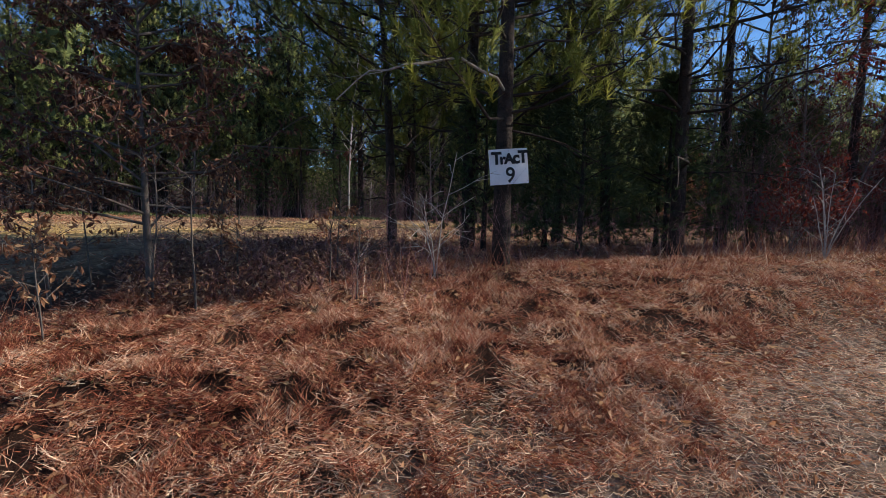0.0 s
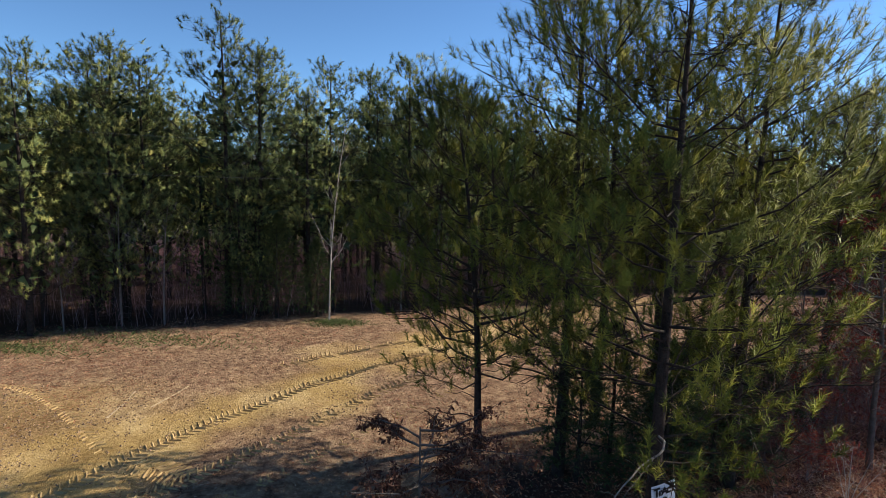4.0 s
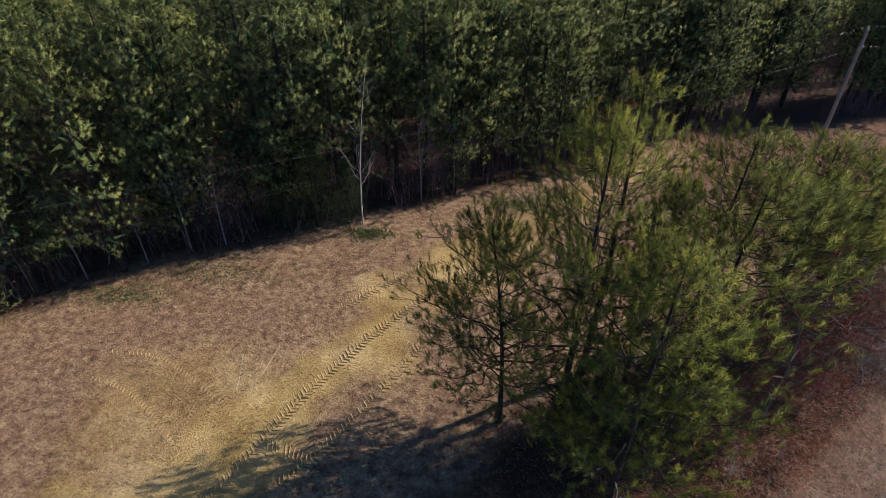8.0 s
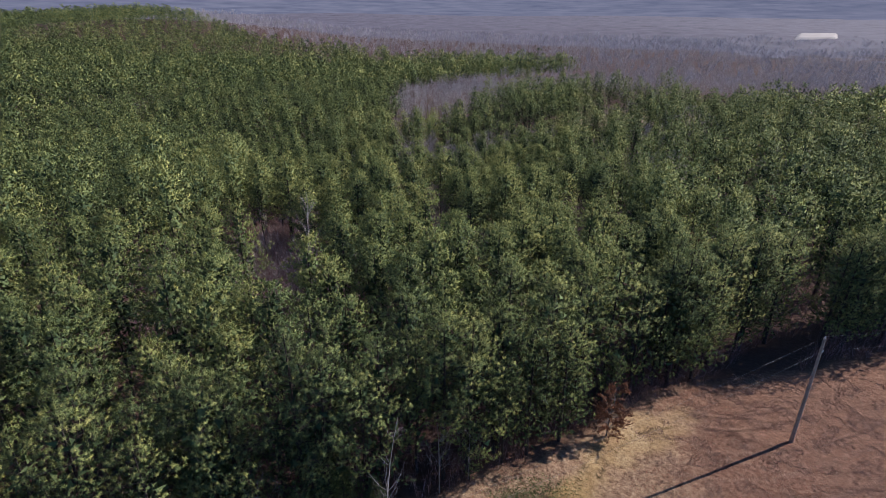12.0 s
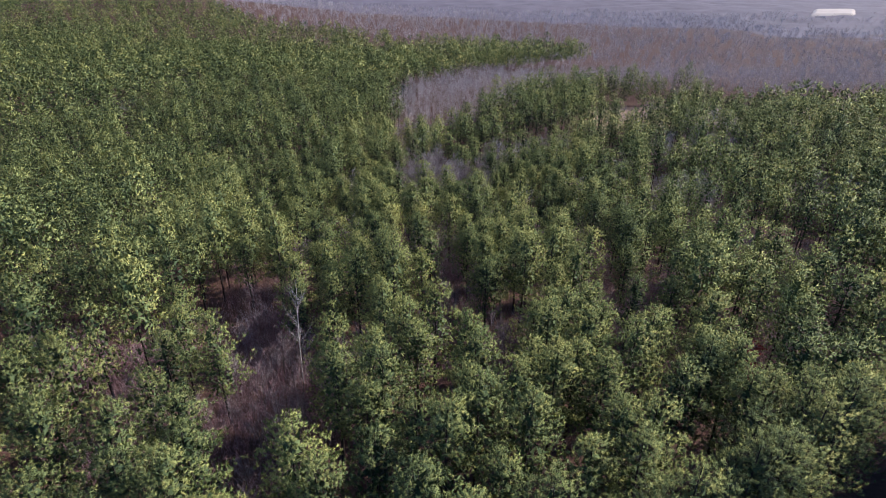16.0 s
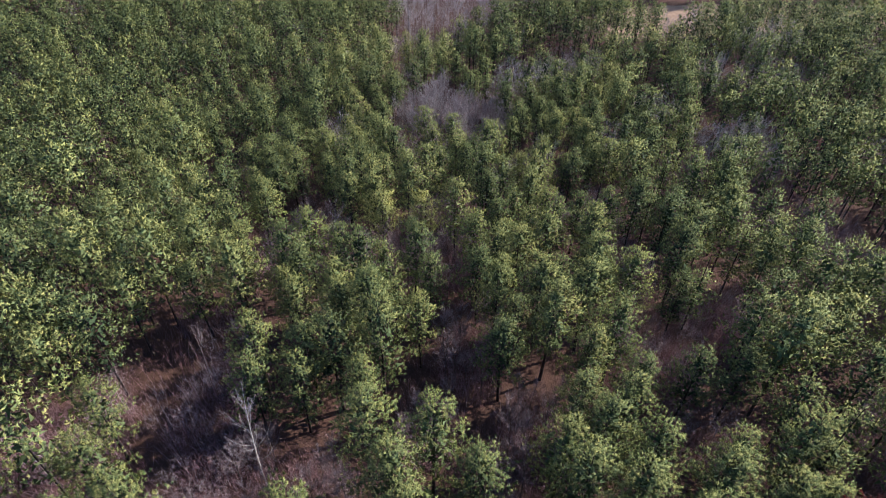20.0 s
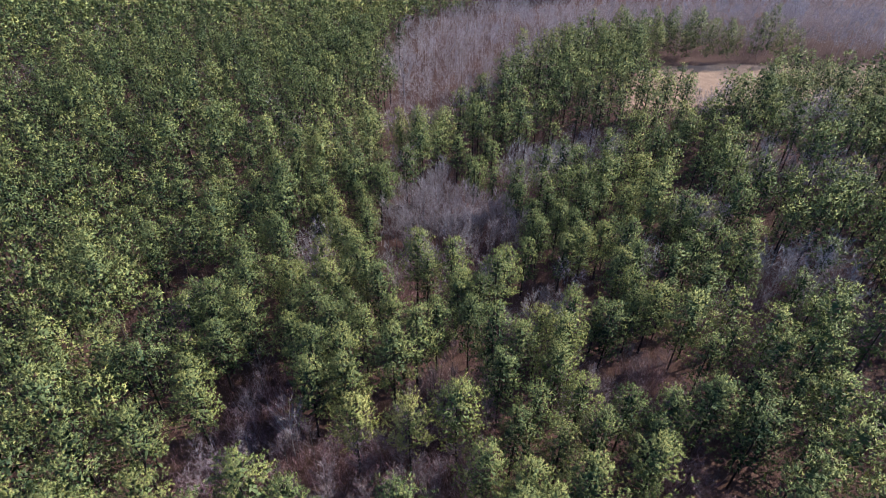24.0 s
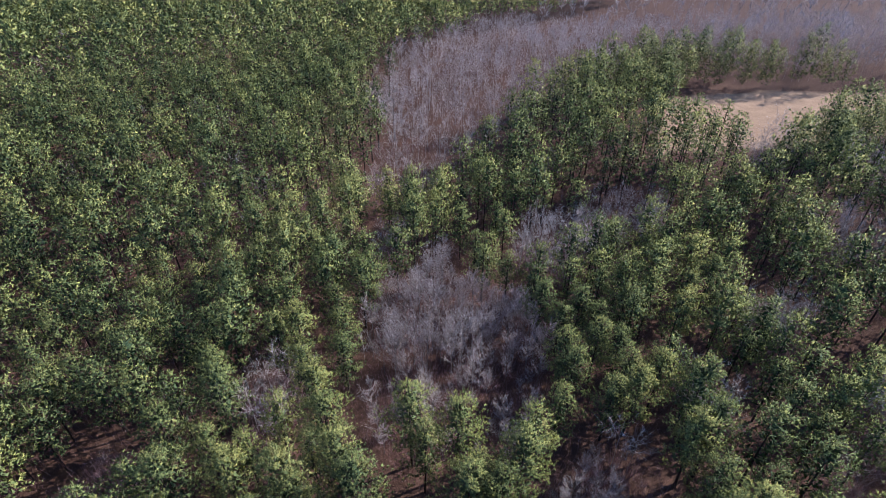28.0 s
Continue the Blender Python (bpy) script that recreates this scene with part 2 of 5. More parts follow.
# ---- plan ----
TREELINE = [(-70, 4), (-40, 15), (-31, 20), (-25, 25), (-18, 28.5), (-12, 31.5), (-4, 37), (1, 40.5), (8, 46), (14, 49.5), (26, 53), (39, 58), (120, 90)]
ROAD = [(-60, -46), (-6, -6.5), (4.6, 4.2), (10.6, 12.6), (16.6, 18.2), (60, 49)]
BANK_LINE = [(-60, -37), (-8, -1.5), (2, 5.4), (5.2, 9.2), (10, 13.8), (15, 17.6), (24, 24.2), (60, 50)]
LANE = [(17, 47), (24, 53.5), (31, 61), (36, 69), (38, 80)]
SAND = [(-24, 6), (-17, 11), (-13.6, 15.5), (-11.5, 19), (-8.5, 24), (-4.5, 28.5), (-0.6, 32.5), (3, 37), (8, 42.3), (11, 42.6)]
GREY_WEDGE = [(-34, 205), (-50, 262), (-45, 300), (-10, 345), (60, 400), (420, 470), (420, 300), (118, 286), (42, 300), (6, 268), (-18, 225), (-24, 208)]
BARE_PATCH = [(-34, 186), (-29, 149), (-9, 152), (-4, 168), (-6, 180), (-20, 189)]
FIELD = [(29, 238), (33, 252), (42, 277), (72, 284), (170, 288), (190, 272), (120, 262), (84, 251), (58, 243)]
FAR_PINES = [(-700, 1000), (-420, 760), (-181, 520), (-73, 480), (62, 452), (62, 400), (106, 262), (165, 252), (330, 265), (330, -100), (-700, -100)]

PROFILE_Y = [-400, -10, 3, 7, 10.5, 20, 30, 45, 60, 80, 100, 120, 140, 170, 200, 250, 300, 400, 700, 1500, 6000]
PROFILE_Z = [-3, -1.2, -0.75, -0.35, 0.08, 0.0, -0.3, -1.6, -3.6, -6.5, -9, -12, -14.5, -17, -17, -14.5, -14, -16, -20, -22, -25]


def ground_z(x, y, fine=True):
    x, y = np.asarray(x, float), np.asarray(y, float)
    z = np.interp(y, PROFILE_Y, PROFILE_Z)
    far = smooth(60, 200, y)
    z = z + far * ((vnoise(x, y, 70, 3) - 0.5) * 5 + 4.0 * smooth(0, 140, x) * smooth(420, 300, y))
    level = smooth(75, 35, np.hypot((x - 75) * 0.6, (y - 258) * 1.3))
    z = z * (1 - level) - 14.0 * level
    z = z + 34 * np.exp(-((x + 420) / 230) ** 2 - ((y - 720) / 260) ** 2)
    if fine:
        d, _ = to_line(x, y, BANK_LINE)
        bank = 0.12 + 0.1 * vnoise(x, y, 1.7, 5)
        z = z + bank * smooth(2.0, 4.2, d) * smooth(7.5, 5.0, d)
        z = z + 0.07 * (vnoise(x, y, 1.1, 11) - 0.5) + 0.04 * (vnoise(x, y, 0.45, 12) - 0.5)
        s, _ = to_line(x, y, SAND)
        z = z - 0.10 * smooth(2.6, 1.6, s)
        m = np.exp(-(((x - 16.0) / 1.7) ** 2 + ((y - 41.0) / 0.9) ** 2)) + 0.7 * np.exp(-(((x - 7.2) / 1.2) ** 2 + ((y - 31.0) / 1.1) ** 2))
        z = z + m * (0.22 + 0.42 * vnoise(x, y, 0.6, 13))
        z = z - 0.05 * np.exp(-((to_line(x, y, ROAD)[0] - 0.8) / 0.22) ** 2)
    return z


def drop(x, y):
    return float(ground_z(np.array([x]), np.array([y]))[0])


def is_pine(x, y):
    line = np.interp(x, [p[0] for p in TREELINE], [p[1] for p in TREELINE])
    ok = (y > line + 0.5) & inside(x, y, FAR_PINES)
    wx, wy = x + 9 * (vnoise(x, y, 9, 23) - 0.5), y + 12 * (vnoise(x, y, 11, 24) - 0.5)
    for poly in (GREY_WEDGE, BARE_PATCH):
        ok &= ~inside(wx, wy, poly)
    ok &= ~inside(x, y, FIELD)
    ok &= ~((vnoise(x, y, 8, 26) > 0.9) & (y > 66) & (y < 260))
    lane, _ = to_line(x, y, LANE)
    return ok & (lane > 1.5)


def bare_share(x, y):
    """How far bare hardwoods take the place of pines."""
    c = 0.8 * smooth(0.84, 0.92, vnoise(x, y, 16, 21)) * smooth(66, 90, y)
    for cx, cy, r in ((-39, 85, 4.6), (-26, 71, 4.6), (-33, 65, 4.4), (-34, 73, 4.4), (-51, 78, 4.6), (-58, 75, 5), (-15.5, 83, 2.4), (11.4, 96, 5), (23, 105.5, 4.2), (46, 125, 9), (34, 83, 4.2), (38, 131, 4),
                      (-27, 117, 4), (-41, 127, 3), (76, 154, 7), (-4, 83, 3), (12, 115.5, 4), (-11, 94, 3.2), (-44.6, 62, 3), (-6.4, 74, 2.2), (-4, 144, 4), (3, 131, 4), (-36.5, 119, 3.2), (32, 177, 7), (52, 198, 9), (47, 152, 5.6),
                      (29, 146, 4.4), (-59, 145, 4), (-43, 161, 3.4), (12, 134, 3.4), (39, 159, 4.6), (2, 149, 3.6), (-32, 194, 4), (-41, 115, 3.4), (15, 208, 9), (0, 199, 11), (13, 206, 11), (66, 190, 9), (75, 225, 12), (-27, 55, 3)):
        wide, deep, back = (r + 1.6, r + 4.5, 3.0) if cy < 165 else (r, r, 0.0)
        c = np.maximum(c, smooth(1.0, 0.65, np.hypot((x - cx) / wide, (y - cy + back) / deep)))
    return c


# ---- ground ----
def spaced(fine0, fine1, step, lo, hi, grow):
    mid = list(np.arange(fine0, fine1, step))
    up, s = [fine1], step
    while up[-1] < hi:
        s *= grow
        up.append(up[-1] + s)
    down, s = [fine0], step
    while down[-1] > lo:
        s *= grow
        down.append(down[-1] - s)
    return np.array(sorted(set(down + mid + up)))


gx, gy = spaced(-34, 24, 0.27, -4400, 4400, 1.10), spaced(-6, 46, 0.27, -1500, 4500, 1.085)
gx, gy = np.union1d(gx, np.arange(28, 200, 4.0)), np.union1d(gy, np.arange(226, 294, 2.5))
X, Y = np.meshgrid(gx, gy, indexing="xy")
Z = ground_z(X, Y)
near = (np.abs(X) < 60) & (Y < 80) & (Y > -20)
d_road, _ = to_line(X, Y, BANK_LINE)
d_sand, _ = to_line(X, Y, SAND)
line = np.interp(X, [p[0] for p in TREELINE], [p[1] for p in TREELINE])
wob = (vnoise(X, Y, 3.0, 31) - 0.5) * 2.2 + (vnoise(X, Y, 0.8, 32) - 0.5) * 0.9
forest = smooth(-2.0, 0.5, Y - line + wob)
# Leaf litter beside the sand and under pines; its dark tone also paints shade.
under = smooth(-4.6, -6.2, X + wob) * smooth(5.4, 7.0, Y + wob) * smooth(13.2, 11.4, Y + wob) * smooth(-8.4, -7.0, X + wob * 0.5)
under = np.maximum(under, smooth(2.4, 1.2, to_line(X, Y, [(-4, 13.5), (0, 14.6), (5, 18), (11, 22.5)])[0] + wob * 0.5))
sand = smooth(3.0, 0.8, d_sand + wob * 1.2) * (1 - forest) * (0.45 + 0.55 * smooth(40, 27, Y))
sand = np.maximum(sand, 0.6 * smooth(6.0, 2.0, np.hypot(X + 17.5, (Y - 15.5) * 1.2) + wob) * (1 - forest))
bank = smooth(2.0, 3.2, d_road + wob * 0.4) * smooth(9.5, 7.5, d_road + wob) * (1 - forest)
field = (smooth(-0.5, 0.5, inside(X, Y, FIELD).astype(float) * 2 - 1))
r, c = X.shape
idx = np.arange(r * c).reshape(r, c)
quads = np.stack([idx[:-1, :-1], idx[:-1, 1:], idx[1:, 1:], idx[1:, :-1]], -1).reshape(-1, 4)

GROUND, nt, p = material("bare_soil", 0.95, spec=0.1)
n1, n2, n3 = noise_of(nt, 0.35, 5.0), noise_of(nt, 2.5, 6.0, rough=0.65), noise_of(nt, 9.0, 8.0, rough=0.8)
soil = ramp(nt, math_node(nt, "ADD", math_node(nt, "MULTIPLY", n2, 0.5), math_node(nt, "MULTIPLY", n3, 0.5)), [(0.38, (0.085, 0.048, 0.030)), (0.5, (0.25, 0.152, 0.094)), (0.64, (0.46, 0.325, 0.215))])
yellow = ramp(nt, math_node(nt, "ADD", math_node(nt, "MULTIPLY", n1, 0.6), math_node(nt, "MULTIPLY", n3, 0.4)), [(0.38, (0.24, 0.145, 0.050)), (0.5, (0.44, 0.295, 0.118)), (0.64, (0.62, 0.46, 0.24))])
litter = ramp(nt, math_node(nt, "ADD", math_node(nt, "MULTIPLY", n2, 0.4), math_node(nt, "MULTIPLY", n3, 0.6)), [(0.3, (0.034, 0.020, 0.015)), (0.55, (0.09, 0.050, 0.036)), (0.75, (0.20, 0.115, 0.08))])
# Near-black straw tone paints the shaded gaps between the bank's grass blades.
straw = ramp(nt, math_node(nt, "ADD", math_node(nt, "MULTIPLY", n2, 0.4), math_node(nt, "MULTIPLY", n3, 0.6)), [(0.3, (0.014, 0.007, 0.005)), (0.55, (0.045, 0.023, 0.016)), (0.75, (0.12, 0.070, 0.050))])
tan = ramp(nt, math_node(nt, "ADD", math_node(nt, "MULTIPLY", n1, 0.5), math_node(nt, "MULTIPLY", n2, 0.5)), [(0.3, (0.20, 0.13, 0.085)), (0.7, (0.36, 0.25, 0.165))])
col = mixed(nt, math_node(nt, "ADD", attr(nt, "sand"), math_node(nt, "MULTIPLY", math_node(nt, "SUBTRACT", n2, 0.5), 1.1), True), soil, yellow)
red_soil = ramp(nt, math_node(nt, "ADD", math_node(nt, "MULTIPLY", n2, 0.5), math_node(nt, "MULTIPLY", n3, 0.5)), [(0.38, (0.075, 0.034, 0.021)), (0.52, (0.20, 0.104, 0.066)), (0.66, (0.34, 0.205, 0.14))])
col = mixed(nt, attr(nt, "red"), col, red_soil)
verge_tone = ramp(nt, math_node(nt, "ADD", math_node(nt, "MULTIPLY", n2, 0.4), math_node(nt, "MULTIPLY", n3, 0.6)), [(0.38, (0.05, 0.032, 0.025)), (0.5, (0.19, 0.134, 0.106)), (0.64, (0.44, 0.34, 0.28))])
col = mixed(nt, attr(nt, "verge"), col, verge_tone)
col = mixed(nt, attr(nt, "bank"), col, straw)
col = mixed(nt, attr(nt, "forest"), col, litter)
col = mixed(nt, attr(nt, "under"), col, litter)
col = mixed(nt, attr(nt, "field"), col, tan)
nt.links.new(col, p.inputs["Base Color"])
bump(nt, p, math_node(nt, "ADD", n2, n3), 0.9, 0.10)
red = smooth(6, 13, X + wob) * smooth(24, 30, Y + wob) * (1 - forest) * (1 - sand)
verge = smooth(3.4, 2.4, d_road + wob * 0.3) * (1 - forest)
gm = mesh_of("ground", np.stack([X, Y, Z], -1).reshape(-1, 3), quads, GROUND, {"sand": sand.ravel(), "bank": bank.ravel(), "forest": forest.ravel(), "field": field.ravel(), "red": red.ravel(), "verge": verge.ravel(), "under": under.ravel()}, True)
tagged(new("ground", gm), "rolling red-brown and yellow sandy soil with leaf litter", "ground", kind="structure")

# The gravel road lies 2 cm above the soil.
rl = np.array(ROAD, float)
seg = np.linspace(0, 1, 240)
arc = np.r_[0, np.cumsum(np.hypot(*np.diff(rl, axis=0).T))]
rx, ry = np.interp(seg * arc[-1], arc, rl[:, 0]), np.interp(seg * arc[-1], arc, rl[:, 1])
for _ in range(12):
    rx[1:-1], ry[1:-1] = (rx[:-2] + 2 * rx[1:-1] + rx[2:]) / 4, (ry[:-2] + 2 * ry[1:-1] + ry[2:]) / 4
tx, ty = np.gradient(rx), np.gradient(ry)
n = np.hypot(tx, ty)
nx, ny = -ty / n, tx / n
cross = np.linspace(-1, 1, 15)
wide = 1.9 + 0.25 * vnoise(rx, ry, 2.5, 41)
RX, RY = rx[:, None] + nx[:, None] * cross * wide[:, None], ry[:, None] + ny[:, None] * cross * wide[:, None]
RZ = ground_z(RX, RY) + 0.05 * (1 - cross ** 4) + 0.012 * vnoise(RX, RY, 0.3, 42) - 0.02 * (np.abs(cross) > 0.97)
idx = np.arange(RX.size).reshape(RX.shape)
quads = np.stack([idx[:-1, :-1], idx[1:, :-1], idx[1:, 1:], idx[:-1, 1:]], -1).reshape(-1, 4)
GRAVEL = plain("road_gravel", (0.075, 0.052, 0.043), (0.26, 0.20, 0.172), 1.2, 0.95, 0.7, 0.03, 0.0, 30.0)
tagged(new("road", mesh_of("road", np.stack([RX, RY, RZ], -1).reshape(-1, 3), quads, GRAVEL, None, True)), "narrow pale gravel and dirt road beside the bank", "road", kind="structure")


# ---- trees ----
def outward(v, f, way):
    """Turns triangles so that they face the given ways (one for each triangle)."""
    n = np.cross(v[f[:, 1]] - v[f[:, 0]], v[f[:, 2]] - v[f[:, 0]])
    flip = (n * way).sum(1) < 0
    f = f.copy()
    f[flip] = f[flip][:, [1, 0, 2]]
    return f


def pine_parts(seed, h, crown0, spread, whorls, per, tufts, needles, size, wide, shoot=0.25, lobe=0.55, lean=0.0, bare_low=0, point=2.2, foot=0.6, shade_core=0, fill=0.45, upright=0.9, twigs=False, bend=0.012, ragged=0.75, fan=0.5):
    """A loblolly pine: trunk with limbs (quads) and a crown of upright needle brushes at the limbs' ends (triangles)."""
    rng = np.random.default_rng(seed)
    k = np.linspace(0, 1, 9)
    sway = rng.normal(size=2) * bend * h
    def axis(t):
        t = np.asarray(t, float)
        return np.stack([sway[0] * np.sin(t * 3) + lean * h * t, sway[1] * np.sin(t * 2.5), h * t], -1)
    r0 = 0.0125 * h
    lines, fine = [(axis(k), r0 * (1 - 0.93 * k ** 0.9) + 0.012)], []
    C, D, O = [], [], []
    for lvl in range(-bare_low, whorls):
        t = crown0 + (1 - crown0) * (lvl + 0.5) / whorls if lvl >= 0 else crown0 * (1 + lvl / (bare_low + 1)) * 0.9 + 0.1
        q = float(np.clip((t - crown0) / (1 - crown0), 0, 1))
        reach = spread * (1.0 - q ** point) * (foot + (1 - foot) * float(smooth(0, 0.38, q))) + 0.3
        a0 = rng.uniform(0, 6.283)
        for b in range(per if lvl >= 0 else 2):
            a = a0 + 6.283 * b / per + rng.normal(0, 0.28)
            length = reach * rng.uniform(ragged, 1.08) * (1 if lvl >= 0 else rng.uniform(0.3, 0.8))
            base = axis(min(0.985, t + rng.uniform(-0.5, 0.5) * (1 - crown0) / whorls))
            rise = rng.uniform(-0.1, 0.3) + 0.6 * q
            out = np.array([math.cos(a), math.sin(a), 0])
            s = np.linspace(0, 1, 5)[:, None]
            pts = base + out * length * s + np.array([0, 0, 1.0]) * length * (rise * s * 0.6 + 0.35 * s * s * (1 if lvl >= 0 else -0.6))
            pts[1:] += rng.normal(size=(4, 3)) * 0.045 * length
            lines.append((pts, (0.005 + 0.0085 * length) * (1 - 0.85 * s[:, 0])))
            if lvl < 0:
                continue
            m = max(1, int(round(tufts * rng.uniform(0.75, 1.25) * (0.35 + 0.75 * length / spread))))
            u = rng.uniform(fill, 1.06, m)
            u[0] = 1.03
            at = np.stack([np.interp(u, s[:, 0], pts[:, i]) for i in range(3)], -1)
            off = unit(rng.normal(size=(m, 3))) * np.array([1.0, 1.0, 0.55]) * lobe * np.sqrt(rng.uniform(0.1, 1, (m, 1))) + np.array([0, 0, 0.12 * lobe])
            off[0] *= 0.15
            C.append(at + off)
            D.append(unit(out * 0.45 + np.array([0, 0, upright]) + off / lobe * 0.45 + rng.normal(size=(m, 3)) * 0.2))
            O.append(off / lobe)
            if twigs:
                for p0, p1 in zip(at, at + off):
                    back = pts[2] * 0.35 + p0 * 0.65
                    fine.append((np.array([back, (back + p1) / 2 + [0, 0, -0.03], p1]), [0.009, 0.006, 0.003]))
    C.append(axis(np.linspace(0.95, 1.0, 4)))
    D.append(np.tile([0, 0, 1.0], (4, 1)))
    O.append(np.tile([0, 0, 0.5], (4, 1)))
    C, D, O = np.concatenate(C), np.concatenate(D), np.concatenate(O)
    shade = np.clip(rng.normal(0.54, 0.17, len(C)), 0.03, 0.97)
    n = len(C) * needles
    d = np.repeat(D, needles, 0)
    R = np.repeat(C, needles, 0) + d * rng.uniform(-0.3, 1.0, (n, 1)) * shoot
    W = unit(d * 0.75 + rng.normal(size=(n, 3)) * fan)
    v, f = blades(R, W, size * rng.uniform(0.7, 1.25, n), wide * rng.uniform(0.7, 1.3, n), rng)
    heart = axis(np.clip(0.6 * C[:, 2] / h + 0.4 * (0.55 * crown0 + 0.35), 0, 1))
    N = unit(np.repeat(O * 0.35 + unit(C - heart) * 0.85 + D * 0.1, needles, 0) + W * 0.55 + rng.normal(size=(n, 3)) * 0.12)
    tint = np.repeat(np.repeat(shade, needles) + rng.normal(0, 0.04, n), 3)
    # Inner blades keep light out; their dark tint paints shade inside the crown.
    if shade_core:
        q = rng.uniform(0.02, 0.86, shade_core)
        a = rng.uniform(0, 6.283, shade_core)
        rad = 0.45 * spread * (1 - q ** point) * np.sqrt(rng.uniform(0, 1, shade_core))
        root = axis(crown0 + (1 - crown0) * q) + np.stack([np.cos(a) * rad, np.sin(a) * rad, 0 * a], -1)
        cw = unit(rng.normal(size=(shade_core, 3)) + np.array([0, 0, 0.3]))
        cv, cf = blades(root, cw, rng.uniform(0.5, 1.0, shade_core) * 0.26 * spread, np.full(shade_core, 0.11 * spread), rng)
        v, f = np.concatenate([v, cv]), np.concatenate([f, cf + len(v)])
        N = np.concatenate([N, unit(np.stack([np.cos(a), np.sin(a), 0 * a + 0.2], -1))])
        tint = np.concatenate([tint, np.full(shade_core * 3, 0.2)])
    f = outward(v, f, N)
    tv, tf = tubes(lines, 6)
    if fine:
        sv, sf = tubes(fine, 3)
        tv, tf = np.concatenate([tv, sv]), np.concatenate([tf, sf + len(tv)])
    return (tv, tf), (v, f, tint, np.repeat(N, 3, 0))


def bare_parts(seed, h, spread, forks, twigs, ribbon=0.035, r0=0.011, fan=0.65, limb=0.42):
    """A leafless hardwood: trunk with limbs (quads), and fine twigs (triangles)."""
    rng = np.random.default_rng(seed)
    lines, R, W, L = [], [], [], []
    k = np.linspace(0, 1, 6)
    bend = rng.normal(size=2) * 0.03 * h
    stem = np.stack([bend[0] * k ** 2, bend[1] * k ** 2, h * 0.92 * k], -1)
    lines.append((stem, r0 * h * (1 - 0.9 * k) + 0.006))
    for b in range(forks):
        t = rng.uniform(0.28, 0.95)
        base = np.array([np.interp(t, k, stem[:, i]) for i in range(3)])
        a = rng.uniform(0, 6.283)
        length = spread * rng.uniform(0.6, 1.2) * (1.25 - t)
        s = np.linspace(0, 1, 4)[:, None]
        out = np.array([math.cos(a), math.sin(a), 0])
        pts = base + out * length * s ** 0.9 + np.array([0, 0, 1.0]) * length * (1.1 * s + 0.5 * s * s) + rng.normal(size=(4, 3)) * 0.05 * length * s
        lines.append((pts, r0 * h * limb * (1.1 - t) * (1 - 0.85 * s[:, 0]) + 0.004))
        u = rng.uniform(0.2, 1.0, twigs)
        R.append(np.stack([np.interp(u, s[:, 0], pts[:, i]) for i in range(3)], -1))
        W.append(unit(out * 0.6 + np.array([0, 0, 0.9]) + rng.normal(size=(twigs, 3)) * fan))
        L.append(length * rng.uniform(0.25, 0.75, twigs))
    R, W, L = np.concatenate(R), np.concatenate(W), np.concatenate(L)
    v, f = blades(R, W, L, np.full(len(L), ribbon), rng)
    return tubes(lines, 5), (v, f, np.repeat(np.clip(rng.normal(0.5, 0.2, len(L)), 0, 1), 3))


def thing_tree(name, kinds, trunk_mat, leaf_mat, leaf_name="crown"):
    """Templates of a tree as (trunk mesh, crown mesh)."""
    made = []
    for (tv, tf), (v, f, tint, *nrm) in kinds:
        made.append((mesh_of("trunk", tv, tf, trunk_mat, None, True), mesh_of(leaf_name, v, f, leaf_mat, {"tint": tint}, normals=nrm[0] if nrm else None)))
    return made


def plant(name, meshes, x, y, turn, scale, label, category, group="", crown_name="crown", sink=0.05, tall=1.0, tip=0.0):
    root = new(name)
    root.empty_display_size = 0.3
    root.matrix_world = Matrix.Translation((x, y, drop(x, y) - sink)) @ Euler((tip, 0, turn)).to_matrix().to_4x4() @ Matrix.Diagonal((scale, scale, scale * tall, 1))
    part("trunk", meshes[0], root)
    part(crown_name, meshes[1], root)
    return tagged(root, label, category, group)


def scattered(lo_x, hi_x, lo_y, hi_y, step, jitter, rng):
    xs, ys = np.arange(lo_x, hi_x, step), np.arange(lo_y, hi_y, step)
    A, B = np.meshgrid(xs, ys)
    A = A + (np.arange(len(ys)) % 2 * step / 2)[:, None]
    A, B = A.ravel(), B.ravel()
    return A + rng.uniform(-jitter, jitter, A.shape) * step, B + rng.uniform(-jitter, jitter, B.shape) * step


def in_view(x, y, margin=12.0):
    return (x > -margin - 32 - 0.86 * np.maximum(y, 0)) & (x < margin + 34 + 0.80 * np.maximum(y, 0))


